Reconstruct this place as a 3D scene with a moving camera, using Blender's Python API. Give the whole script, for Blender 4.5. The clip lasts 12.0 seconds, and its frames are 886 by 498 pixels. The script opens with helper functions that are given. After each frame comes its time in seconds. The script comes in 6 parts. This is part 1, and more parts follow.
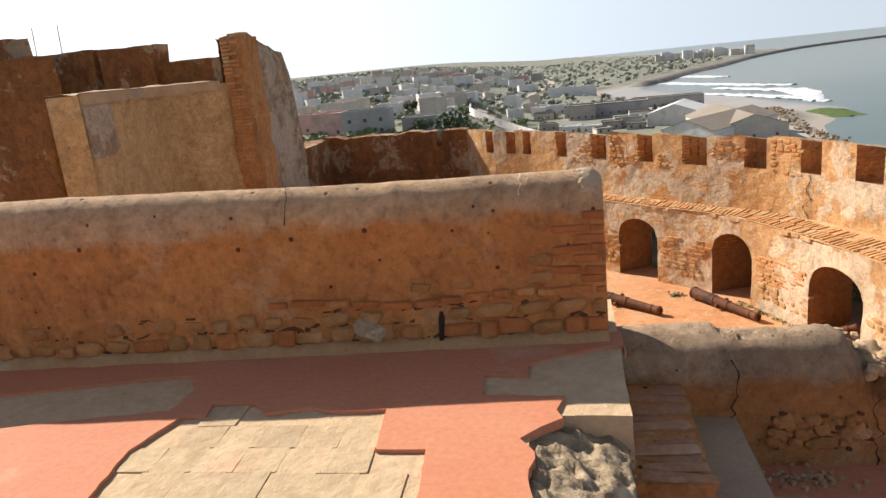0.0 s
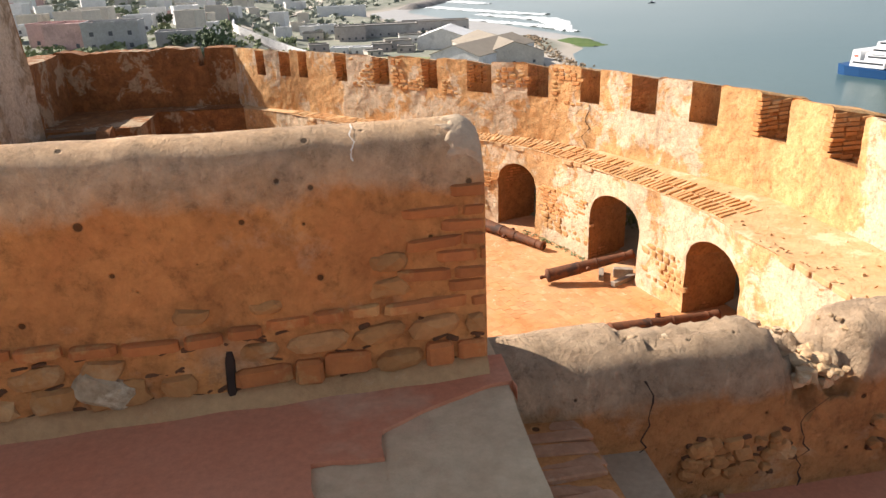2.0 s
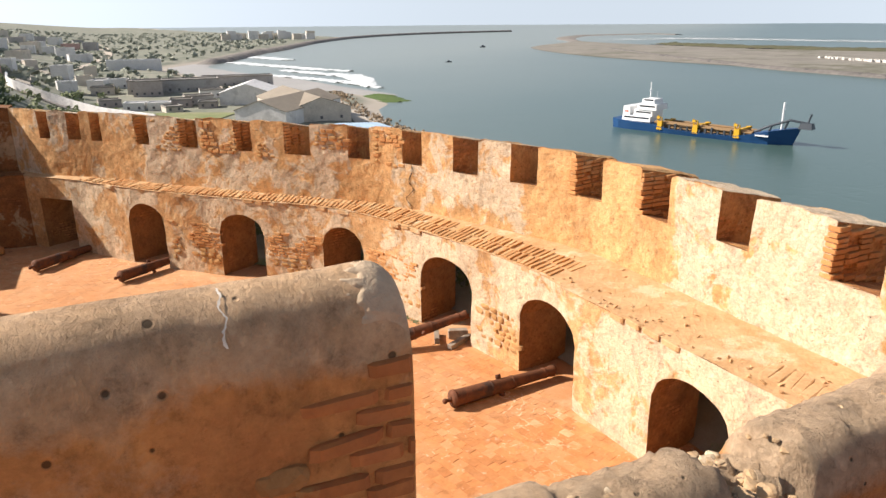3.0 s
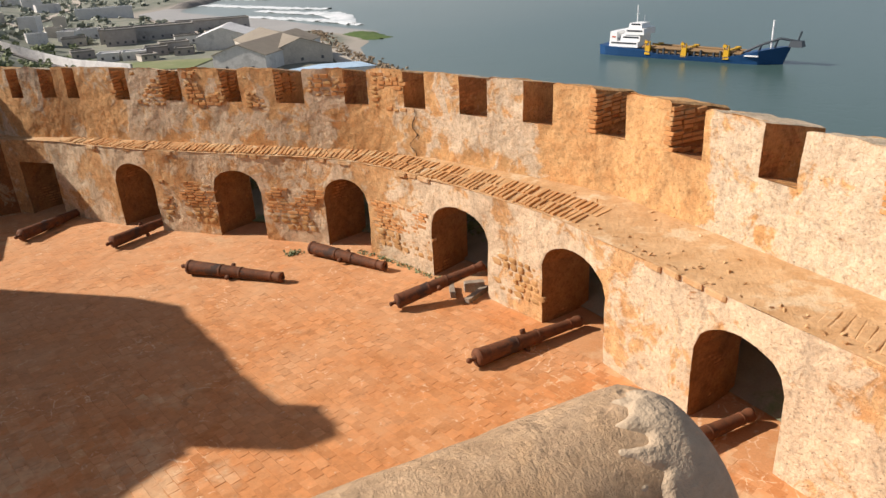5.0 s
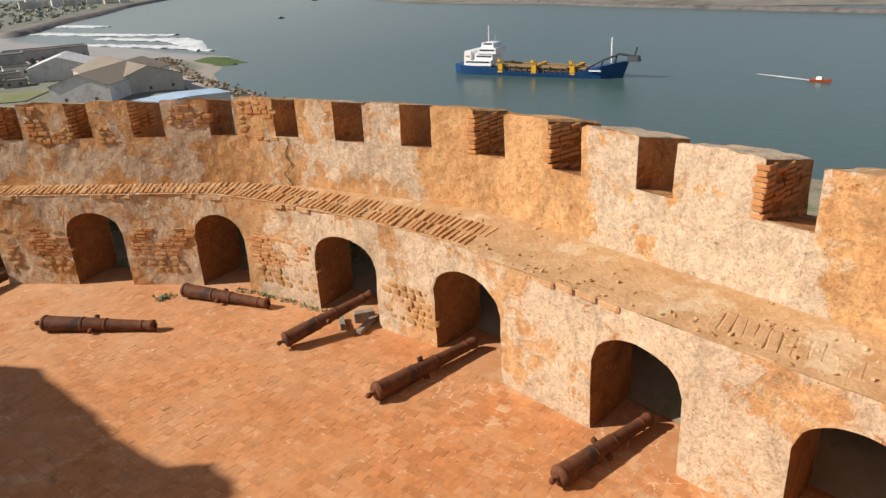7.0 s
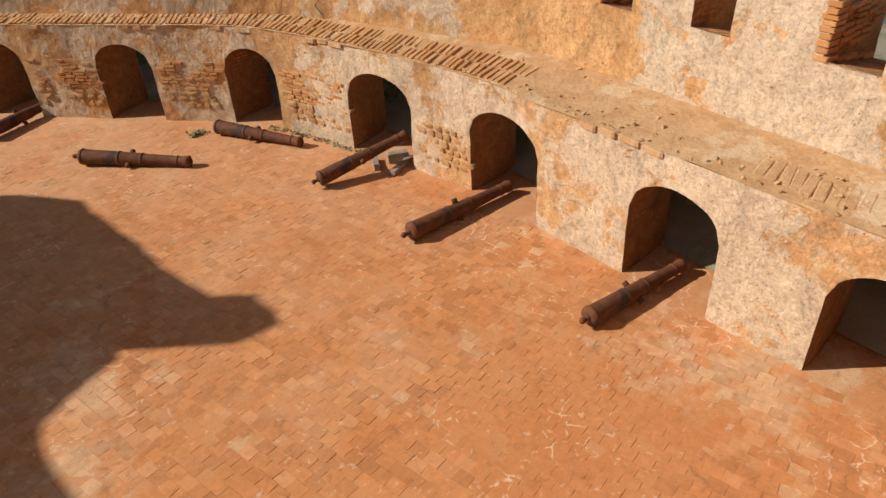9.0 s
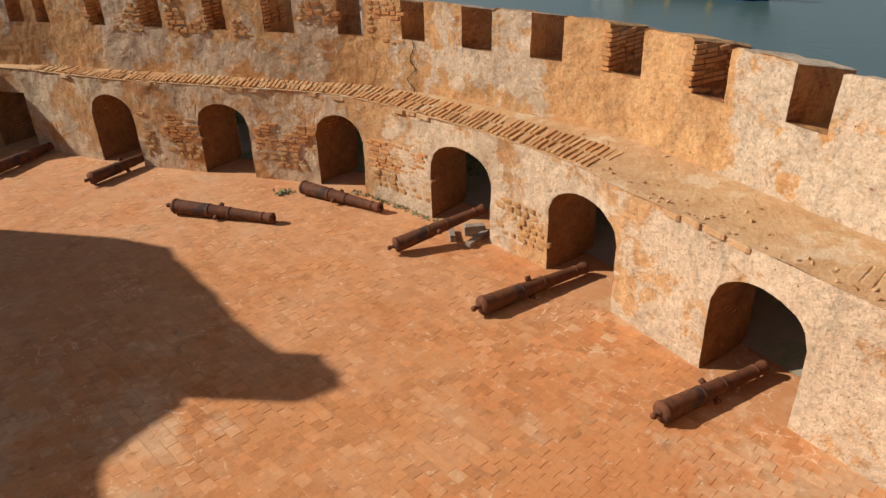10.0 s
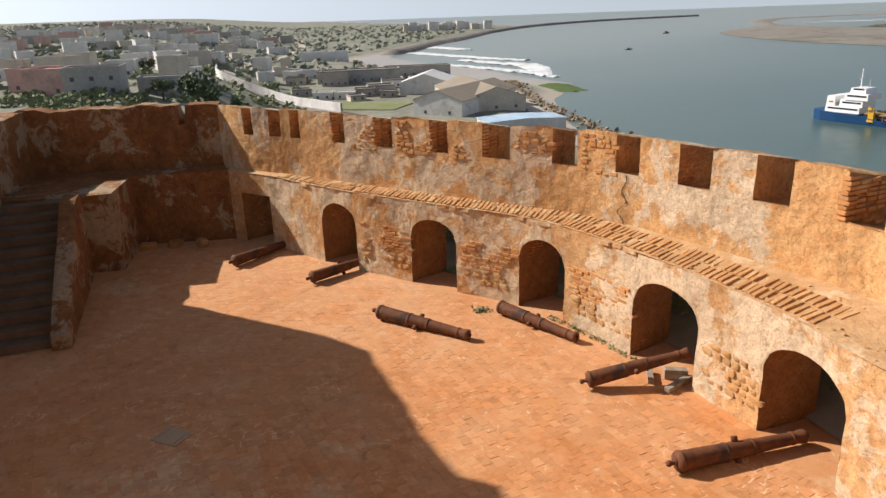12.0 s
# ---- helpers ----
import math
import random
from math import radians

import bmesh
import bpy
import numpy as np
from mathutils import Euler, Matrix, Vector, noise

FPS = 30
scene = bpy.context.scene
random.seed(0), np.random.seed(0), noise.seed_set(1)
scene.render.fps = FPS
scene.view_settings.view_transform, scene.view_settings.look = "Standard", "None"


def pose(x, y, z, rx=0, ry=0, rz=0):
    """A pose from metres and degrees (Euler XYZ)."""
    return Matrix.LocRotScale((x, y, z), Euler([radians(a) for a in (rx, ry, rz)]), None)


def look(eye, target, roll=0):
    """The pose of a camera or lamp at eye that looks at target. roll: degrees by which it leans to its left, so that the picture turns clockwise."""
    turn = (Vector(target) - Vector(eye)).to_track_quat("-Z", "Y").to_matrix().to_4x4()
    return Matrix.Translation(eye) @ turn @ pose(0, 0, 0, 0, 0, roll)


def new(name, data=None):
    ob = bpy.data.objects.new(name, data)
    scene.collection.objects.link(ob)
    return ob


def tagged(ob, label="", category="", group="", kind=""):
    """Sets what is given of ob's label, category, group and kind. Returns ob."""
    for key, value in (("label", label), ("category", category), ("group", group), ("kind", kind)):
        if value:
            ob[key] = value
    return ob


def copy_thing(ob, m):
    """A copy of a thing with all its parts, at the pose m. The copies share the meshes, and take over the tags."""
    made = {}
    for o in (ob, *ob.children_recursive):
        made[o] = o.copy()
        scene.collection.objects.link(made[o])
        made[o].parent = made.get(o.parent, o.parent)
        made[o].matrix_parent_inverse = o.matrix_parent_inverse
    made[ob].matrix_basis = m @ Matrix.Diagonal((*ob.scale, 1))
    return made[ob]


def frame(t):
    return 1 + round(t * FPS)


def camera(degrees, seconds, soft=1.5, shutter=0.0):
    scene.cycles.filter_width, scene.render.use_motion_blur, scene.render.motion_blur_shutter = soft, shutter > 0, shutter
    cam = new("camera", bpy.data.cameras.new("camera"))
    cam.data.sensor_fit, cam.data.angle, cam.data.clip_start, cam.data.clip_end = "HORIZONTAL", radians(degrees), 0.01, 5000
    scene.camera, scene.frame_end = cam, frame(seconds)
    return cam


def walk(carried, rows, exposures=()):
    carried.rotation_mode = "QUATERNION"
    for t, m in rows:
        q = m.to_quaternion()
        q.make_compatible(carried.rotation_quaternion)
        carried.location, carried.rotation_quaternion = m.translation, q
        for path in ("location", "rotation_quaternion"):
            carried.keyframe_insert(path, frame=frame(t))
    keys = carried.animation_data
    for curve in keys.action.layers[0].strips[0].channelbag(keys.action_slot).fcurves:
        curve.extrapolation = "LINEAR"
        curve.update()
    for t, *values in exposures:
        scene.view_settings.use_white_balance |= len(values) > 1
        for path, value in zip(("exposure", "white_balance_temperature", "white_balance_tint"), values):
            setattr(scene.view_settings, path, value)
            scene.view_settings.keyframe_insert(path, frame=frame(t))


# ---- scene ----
cam = camera(64.4, 12.0)
PATH = [
    (0, (0.734, -0.594, 1.636), (0.372, 1.306, 1.126), -5.8),
    (0.5, (0.698, -0.234, 1.585), (0.573, 1.633, 0.879), -4.5),
    (1, (0.654, 0.071, 1.585), (0.569, 1.922, 0.832), -3.9),
    (1.5, (0.51, 0.421, 1.526), (0.65, 2.283, 0.81), -3.6),
    (2, (0.433, 0.942, 1.496), (0.682, 2.778, 0.742), -2.2),
    (2.5, (0.375, 1.399, 1.592), (0.952, 3.189, 0.911), 0.5),
    (2.7, (0.319, 1.559, 1.601), (1.064, 3.314, 0.997), 0.2),
    (4.3, (0.362, 2.502, 1.562), (1.081, 4.182, 0.751), -1.3),
    (4.5, (0.329, 2.632, 1.56), (1.027, 4.321, 0.747), -2.0),
    (5, (0.284, 2.864, 1.548), (1.038, 4.539, 0.758), -3.0),
    (5.5, (0.419, 3.134, 1.556), (1.169, 4.853, 0.862), -5.8),
    (6, (0.248, 3.216, 1.525), (1.127, 4.808, 0.693), -6.1),
    (6.5, (0.124, 3.275, 1.542), (1.232, 4.702, 0.686), -3.1),
    (7, (0.197, 3.351, 1.562), (1.274, 4.858, 0.807), -3.1),
    (7.5, (0.118, 3.468, 1.482), (1.149, 4.928, 0.585), -1.5),
    (7.7, (0.13, 3.528, 1.455), (1.089, 5.005, 0.508), -3.0),
    (9.3, (0.081, 3.505, 1.462), (0.91, 4.849, 0.235), -3.4),
    (9.5, (0.157, 3.494, 1.445), (0.925, 4.827, 0.167), -3.9),
    (10, (0.097, 3.62, 1.457), (0.868, 5.198, 0.501), -1.6),
    (10.5, (0.058, 3.58, 1.733), (1.009, 5.22, 1.096), 0.7),
    (11, (0.018, 3.601, 1.725), (0.984, 5.244, 1.12), 0.9),
    (11.5, (0.017, 3.721, 1.69), (0.668, 5.531, 1.141), -0.5),
    (12, (0.055, 3.833, 1.659), (0.365, 5.7, 1.014), -1.9),
]
walk(cam, [(t, look(eye, target, roll)) for t, eye, target, roll in PATH],
     [(0, 0.78), (0.5, 0.95), (1.0, 1.18), (1.5, 1.22), (2.0, 1.14), (2.7, 0.95), (4.5, 0.58), (5.5, 0.38), (7.5, 0.26), (9.5, 0.08), (10.5, 0.12), (11.0, 0.14), (11.5, 0.2), (12, 0.5)])

# ---- world, sun, exposure ----
SUN_DIR = Vector((-1.22, 0.785, 1.0)).normalized()
SUN_EL = math.asin(SUN_DIR.z)
world = bpy.data.worlds.new("sky")
scene.world = world
world.use_nodes = True
wn = world.node_tree
wn.nodes.clear()
sky = wn.nodes.new("ShaderNodeTexSky")
sky.sky_type = "NISHITA"
sky.sun_disc = False
sky.sun_elevation = SUN_EL
sky.sun_rotation = math.atan2(SUN_DIR.x, SUN_DIR.y)
sky.air_density, sky.dust_density, sky.ozone_density = 1.0, 0.5, 1.0
bg = wn.nodes.new("ShaderNodeBackground")
bg.inputs["Strength"].default_value = 0.084
wo = wn.nodes.new("ShaderNodeOutputWorld")
tc = wn.nodes.new("ShaderNodeTexCoord")
sp, cb, mx = wn.nodes.new("ShaderNodeSeparateXYZ"), wn.nodes.new("ShaderNodeCombineXYZ"), wn.nodes.new("ShaderNodeMath")
mx.operation = "MAXIMUM"
mx.inputs[1].default_value = 0.09
wn.links.new(tc.outputs["Generated"], sp.inputs[0])
wn.links.new(sp.outputs[0], cb.inputs[0])
wn.links.new(sp.outputs[1], cb.inputs[1])
wn.links.new(sp.outputs[2], mx.inputs[0])
wn.links.new(mx.outputs[0], cb.inputs[2])
wn.links.new(cb.outputs[0], sky.inputs["Vector"])
grey, haze = wn.nodes.new("ShaderNodeRGBToBW"), wn.nodes.new("ShaderNodeMix")
tint = wn.nodes.new("ShaderNodeMix")
for m in (haze, tint):
    m.data_type = "RGBA"
tint.blend_type = "MULTIPLY"
tint.inputs[0].default_value, tint.inputs[7].default_value = 1.0, (0.95, 0.98, 1.17, 1)
haze.inputs[0].default_value = 0.6
wn.links.new(sky.outputs[0], grey.inputs[0])
wn.links.new(grey.outputs[0], tint.inputs[6])
wn.links.new(sky.outputs[0], haze.inputs[6])
wn.links.new(tint.outputs[2], haze.inputs[7])
wn.links.new(haze.outputs[2], bg.inputs[0])
wn.links.new(bg.outputs[0], wo.inputs[0])
sun = new("sun", bpy.data.lights.new("sun", "SUN"))
sun.data.energy, sun.data.angle, sun.data.color = 4.7, radians(0.6), (1.0, 0.905, 0.83)
sun.matrix_world = look((-60, 48, 60), (-60 - SUN_DIR.x, 48 - SUN_DIR.y, 60 - SUN_DIR.z))
scene.view_settings.exposure = 0.0

# ---- materials ----
def material(name, rough=0.9, metal=0.0):
    m = bpy.data.materials.new(name)
    m.use_nodes = True
    nt = m.node_tree
    bs = nt.nodes["Principled BSDF"]
    bs.inputs["Roughness"].default_value = rough
    bs.inputs["Metallic"].default_value = metal
    bs.inputs["Specular IOR Level"].default_value = 0.25
    return m, nt, bs


def plug(nt, socket, value):
    if isinstance(value, bpy.types.NodeSocket):
        nt.links.new(value, socket)
    elif isinstance(value, tuple) and len(value) == 3 and socket.type == "RGBA":
        socket.default_value = (*value, 1)
    else:
        socket.default_value = value


def n_pos(nt):
    return nt.nodes.new("ShaderNodeNewGeometry").outputs["Position"]


def n_obj(nt):
    return nt.nodes.new("ShaderNodeTexCoord").outputs["Object"]


def n_uv(nt):
    return nt.nodes.new("ShaderNodeTexCoord").outputs["UV"]


def n_noise(nt, vec, scale, detail=4.0, rough=0.55, distort=0.0):
    n = nt.nodes.new("ShaderNodeTexNoise")
    plug(nt, n.inputs["Vector"], vec)
    n.inputs["Scale"].default_value, n.inputs["Detail"].default_value = scale, detail
    n.inputs["Roughness"].default_value, n.inputs["Distortion"].default_value = rough, distort
    return n.outputs["Fac"]


def n_stretch(nt, vec, scale):
    n = nt.nodes.new("ShaderNodeMapping")
    plug(nt, n.inputs["Vector"], vec)
    n.inputs["Scale"].default_value = scale
    return n.outputs[0]


def n_ramp(nt, fac, *stops):
    n = nt.nodes.new("ShaderNodeValToRGB")
    plug(nt, n.inputs[0], fac)
    el = n.color_ramp.elements
    while len(el) < len(stops):
        el.new(0.5)
    for e, (p, c) in zip(el, stops):
        e.position = p
        e.color = (c, c, c, 1) if isinstance(c, (int, float)) else (*c, 1)
    return n.outputs[0]


def n_mix(nt, fac, a, b, mode="MIX"):
    n = nt.nodes.new("ShaderNodeMix")
    n.data_type, n.blend_type = "RGBA", mode
    plug(nt, n.inputs[0], fac)
    plug(nt, n.inputs[6], a)
    plug(nt, n.inputs[7], b)
    return n.outputs[2]


def n_math(nt, op, a, b=0.0):
    n = nt.nodes.new("ShaderNodeMath")
    n.operation = op
    n.use_clamp = op in ("ADD", "SUBTRACT", "MULTIPLY")
    plug(nt, n.inputs[0], a)
    plug(nt, n.inputs[1], b)
    return n.outputs[0]


def n_bump(nt, bs, height, strength=0.5, distance=0.02):
    n = nt.nodes.new("ShaderNodeBump")
    n.inputs["Strength"].default_value, n.inputs["Distance"].default_value = strength, distance
    plug(nt, n.inputs["Height"], height)
    nt.links.new(n.outputs[0], bs.inputs["Normal"])


def n_random(nt, island=False):
    if island:
        return nt.nodes.new("ShaderNodeNewGeometry").outputs["Random Per Island"]
    return nt.nodes.new("ShaderNodeObjectInfo").outputs["Random"]


def n_split(nt, vec):
    n = nt.nodes.new("ShaderNodeSeparateXYZ")
    plug(nt, n.inputs[0], vec)
    return n.outputs


def plaster(name, base, pale, earth, brick, pale_bias=0.5, brick_bias=0.62, along=None, white=None, cap=None, pits=0.0, bump=0.9):
    """Old lime plaster, flaked to the masonry: pale skin, ochre coat, bare rubble and brick."""
    m, nt, bs = material(name, 0.95)
    p, uv = n_pos(nt), n_uv(nt)
    big, mid, fine = n_noise(nt, p, 0.55, 5, 0.6), n_noise(nt, p, 2.6, 6, 0.65, 0.6), n_noise(nt, p, 22, 5, 0.7)
    col = n_mix(nt, n_ramp(nt, mid, (0.32, 0), (0.68, 1)), base, earth)
    skin = n_math(nt, "ADD", n_math(nt, "MULTIPLY", big, 0.6), n_math(nt, "MULTIPLY", n_noise(nt, p, 1.7, 8, 0.7, 1.0), 0.4))
    if along:
        s = n_split(nt, uv)[0]
        skin = n_math(nt, "ADD", skin, n_ramp(nt, n_math(nt, "DIVIDE", s, 40.0), *along))
        skin = n_math(nt, "SUBTRACT", skin, 0.25)
    skin = n_ramp(nt, skin, (pale_bias - 0.015, 0), (pale_bias + 0.02, 1))
    col = n_mix(nt, skin, col, n_mix(nt, n_ramp(nt, n_noise(nt, p, 5.5, 6, 0.7), (0.35, 0), (0.7, 1)), pale, white or pale))
    bt = nt.nodes.new("ShaderNodeTexBrick")
    wob = nt.nodes.new("ShaderNodeVectorMath")
    wob.operation = "MULTIPLY_ADD"
    nz = nt.nodes.new("ShaderNodeTexNoise")
    plug(nt, nz.inputs["Vector"], uv)
    nz.inputs["Scale"].default_value = 2.2
    nt.links.new(nz.outputs["Color"], wob.inputs[0])
    wob.inputs[1].default_value = (0.10, 0.07, 0.0)
    nt.links.new(uv, wob.inputs[2])
    nt.links.new(wob.outputs[0], bt.inputs["Vector"])
    bt.inputs["Scale"].default_value = 1.0
    bt.inputs["Brick Width"].default_value, bt.inputs["Row Height"].default_value = 0.27, 0.085
    bt.inputs["Mortar Size"].default_value, bt.inputs["Mortar Smooth"].default_value = 0.014, 0.4
    for k, f in (("Color1", 1.15), ("Color2", 0.75)):
        bt.inputs[k].default_value = (*[c * f for c in brick], 1)
    bt.inputs["Mortar"].default_value = (*[c * 0.8 for c in earth], 1)
    bare = n_noise(nt, n_stretch(nt, p, (1, 1, 1.5)), 0.75, 6, 0.68, 0.4)
    bare = n_ramp(nt, bare, (brick_bias - 0.02, 0), (brick_bias + 0.03, 1))
    col = n_mix(nt, bare, col, bt.outputs["Color"])
    if cap:
        height = n_math(nt, "ADD", n_math(nt, "MULTIPLY", n_math(nt, "SUBTRACT", n_split(nt, p)[2], cap[0]), 1.6), n_math(nt, "MULTIPLY", n_noise(nt, p, 3.0, 6, 0.7), 0.5))
        tone = n_mix(nt, n_ramp(nt, n_noise(nt, p, 7.0, 8, 0.75, 0.8), (0.38, 0), (0.62, 1)), cap[1], cap[2])
        col = n_mix(nt, n_ramp(nt, height, (0.28, 0), (0.40, 1)), col, tone)
    stain = n_ramp(nt, n_noise(nt, n_stretch(nt, p, (1, 1, 0.5)), 1.1, 7, 0.72, 0.8), (0.30, 0.66), (0.52, 1.0), (0.72, 1.1))
    col = n_mix(nt, 1.0, col, stain, "MULTIPLY")
    blotch = n_ramp(nt, n_noise(nt, p, 6.5, 7, 0.75, 0.4), (0.34, 0.74), (0.50, 1.0), (0.68, 1.12))
    col = n_mix(nt, 1.0, col, blotch, "MULTIPLY")
    grit = n_noise(nt, p, 15, 6, 0.75, 0.1)
    col = n_mix(nt, 1.0, col, n_ramp(nt, grit, (0.34, 0.66), (0.46, 0.97), (0.60, 1.03), (0.70, 1.14)), "MULTIPLY")
    vo = nt.nodes.new("ShaderNodeTexVoronoi")
    plug(nt, vo.inputs["Vector"], p)
    vo.inputs["Scale"].default_value = 9.0
    pit = n_math(nt, "SUBTRACT", vo.outputs["Distance"], n_math(nt, "MULTIPLY", n_split(nt, vo.outputs["Color"])[0], 0.10 * pits))
    # pits also get dark colour, painting in the shade of small holes
    spots = n_ramp(nt, pit, (0.0, 0.22), (0.03, 1))
    col = n_mix(nt, 1.0, col, spots, "MULTIPLY")
    col = n_mix(nt, 1.0, col, n_ramp(nt, fine, (0.25, 0.82), (0.75, 1.12)), "MULTIPLY")
    nt.links.new(col, bs.inputs["Base Color"])
    h = n_math(nt, "ADD", n_math(nt, "MULTIPLY", fine, 0.25), n_math(nt, "MULTIPLY", mid, 0.35))
    h = n_math(nt, "ADD", h, n_math(nt, "MULTIPLY", skin, 0.15))
    h = n_math(nt, "ADD", h, n_math(nt, "MULTIPLY", n_ramp(nt, grit, (0.34, 0), (0.55, 1)), 0.15))
    if cap:
        dents = n_noise(nt, n_stretch(nt, p, (1.7, 1, 0.75)), 30, 6, 0.8, 0.0)
        h = n_math(nt, "ADD", h, n_math(nt, "MULTIPLY", n_math(nt, "MULTIPLY", n_ramp(nt, height, (0.28, 0), (0.40, 1)), n_ramp(nt, dents, (0.36, 0), (0.56, 1))), 0.22))
    hb = n_mix(nt, bare, h, n_math(nt, "SUBTRACT", h, n_math(nt, "MULTIPLY", bt.outputs["Fac"], 0.35)))
    hb = n_math(nt, "MULTIPLY", hb, n_ramp(nt, pit, (0.0, 0.0), (0.05, 1)))
    n_bump(nt, bs, hb, bump, 0.04)
    return m


def mottled(name, a, b, scale=3.0, rough=0.9, bump=0.4, dist=0.01, c=None, island=None, fine=30.0, coords=n_pos):
    """A surface of two tones with grain; island True or False varies it piece by piece."""
    m, nt, bs = material(name, rough)
    p = coords(nt)
    f1, f2 = n_noise(nt, p, scale, 6, 0.65, 0.4), n_noise(nt, p, fine, 4, 0.7)
    col = n_mix(nt, n_ramp(nt, f1, (0.35, 0), (0.65, 1)), a, b)
    if c:
        col = n_mix(nt, n_ramp(nt, n_noise(nt, p, scale * 0.37, 6, 0.7), (0.55, 0), (0.63, 1)), col, c)
    if island is not None:
        r = n_random(nt, island)
        col = n_mix(nt, 1.0, col, n_ramp(nt, r, (0.0, 0.85), (1.0, 1.11)), "MULTIPLY")
        col = n_mix(nt, n_ramp(nt, n_math(nt, "FRACT", n_math(nt, "MULTIPLY", r, 1.0), 0), (0.86, 0), (0.95, 0.3)), col, c or b)
    col = n_mix(nt, 1.0, col, n_ramp(nt, f2, (0.25, 0.84), (0.75, 1.12)), "MULTIPLY")
    nt.links.new(col, bs.inputs["Base Color"])
    n_bump(nt, bs, n_math(nt, "ADD", n_math(nt, "MULTIPLY", f1, 0.5), n_math(nt, "MULTIPLY", f2, 0.4)), bump, dist)
    return m


def flat(name, col, rough=0.6, metal=0.0, vary=0.12):
    m, nt, bs = material(name, rough, metal)
    f = n_noise(nt, n_obj(nt), 2.5, 5, 0.7)
    c = n_mix(nt, 1.0, col, n_ramp(nt, f, (0.3, 1 - vary), (0.7, 1 + vary)), "MULTIPLY")
    nt.links.new(c, bs.inputs["Base Color"])
    return m


OCHRE, CREAM, EARTH, BRICK = (0.54, 0.28, 0.10), (0.65, 0.49, 0.315), (0.45, 0.21, 0.075), (0.47, 0.205, 0.075)
MAT_BATTERY = plaster("battery_plaster", (0.66, 0.42, 0.20), CREAM, (0.54, 0.28, 0.11), BRICK, 0.52, 0.67,
                      ((0.0, 0.28), (0.28, 0.27), (0.36, 0.28), (0.50, 0.31), (0.8, 0.32)), (0.66, 0.52, 0.35), None, 0.8)
MAT_PARAPET = plaster("parapet_plaster", (0.68, 0.42, 0.19), CREAM, (0.58, 0.30, 0.115), BRICK, 0.52, 0.67,
                      ((0.0, 0.27), (0.28, 0.26), (0.36, 0.27), (0.455, 0.30), (0.475, 0.05), (0.545, 0.05), (0.565, 0.34), (0.645, 0.34), (0.675, 0.22)), (0.67, 0.54, 0.38), None, 0.8)
MAT_NEAR = plaster("low_wall_plaster", (0.56, 0.26, 0.085), (0.53, 0.305, 0.135), (0.45, 0.185, 0.06), BRICK, 0.60, 0.80, None, None, (0.72, (0.60, 0.41, 0.245), (0.53, 0.34, 0.185)), 1.3, 0.6)
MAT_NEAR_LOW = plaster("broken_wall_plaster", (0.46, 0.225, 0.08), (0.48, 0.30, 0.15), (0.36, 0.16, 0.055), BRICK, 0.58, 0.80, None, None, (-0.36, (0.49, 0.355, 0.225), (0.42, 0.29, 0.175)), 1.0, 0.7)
MAT_OLD = plaster("tower_plaster", (0.50, 0.29, 0.125), (0.46, 0.36, 0.25), EARTH, BRICK, 0.58, 0.70, None, None, None, 0.7)
# blotchy plaster for walls in shade, with that shade darkened into its colours
MAT_SHADED = plaster("shade_dark_weathered_plaster", (0.32, 0.145, 0.052), (0.40, 0.29, 0.18), (0.20, 0.085, 0.032), (0.34, 0.15, 0.06), 0.535, 0.64, None, None, None, 0.7)
MAT_GREY = plaster("grey_tower_plaster", (0.42, 0.32, 0.21), (0.52, 0.43, 0.32), (0.30, 0.22, 0.14), BRICK, 0.50, 0.76, None, None, None, 0.8)
MAT_SIDE = plaster("smooth_cream_ochre_plaster", (0.60, 0.42, 0.21), (0.60, 0.45, 0.26), (0.52, 0.34, 0.155), BRICK, 0.60, 0.82, None, None, None, 1.2)
# bare masonry inside the embrasures, its colour lowered for their inner shade
MAT_TUNNEL = plaster("raw_shade_dark_masonry", (0.36, 0.17, 0.06), (0.34, 0.20, 0.10), (0.28, 0.125, 0.045), BRICK, 0.66, 0.60, None, None, None, 0.7)
MAT_JAMB = plaster("bare_ochre_crenel_core", (0.56, 0.30, 0.11), (0.58, 0.38, 0.19), (0.46, 0.22, 0.08), BRICK, 0.60, 0.50, None, None, None, 1.1)
MAT_CAP = mottled("worn_cap_plaster", (0.50, 0.38, 0.24), (0.42, 0.29, 0.16), 2.2, 0.95, 0.8, 0.02, (0.36, 0.30, 0.22))
MAT_COURT = mottled("trodden_earth_and_mortar", (0.52, 0.225, 0.082), (0.56, 0.265, 0.11), 0.8, 0.95, 0.5, 0.01, (0.60, 0.38, 0.20))
MAT_PAVER = mottled("worn_terracotta_paver", (0.52, 0.205, 0.068), (0.56, 0.25, 0.095), 0.7, 0.92, 0.5, 0.006, (0.58, 0.35, 0.185), True, 9.0)
MAT_BRICK = mottled("old_fired_brick", (0.55, 0.275, 0.10), (0.48, 0.22, 0.08), 6.0, 0.95, 0.7, 0.012, (0.54, 0.35, 0.17), False)
MAT_STONE = mottled("rough_field_stone", (0.47, 0.265, 0.10), (0.40, 0.215, 0.085), 3.0, 0.95, 0.9, 0.02, (0.44, 0.31, 0.17), False)
MAT_FOOT = mottled("ochre_bedded_stone", (0.45, 0.225, 0.08), (0.36, 0.17, 0.06), 5.0, 0.95, 0.9, 0.02, (0.46, 0.28, 0.13), False)
MAT_WALK = mottled("walkway_mortar", (0.58, 0.37, 0.19), (0.48, 0.28, 0.125), 2.6, 0.95, 1.0, 0.05, (0.62, 0.46, 0.28), None, 14.0)
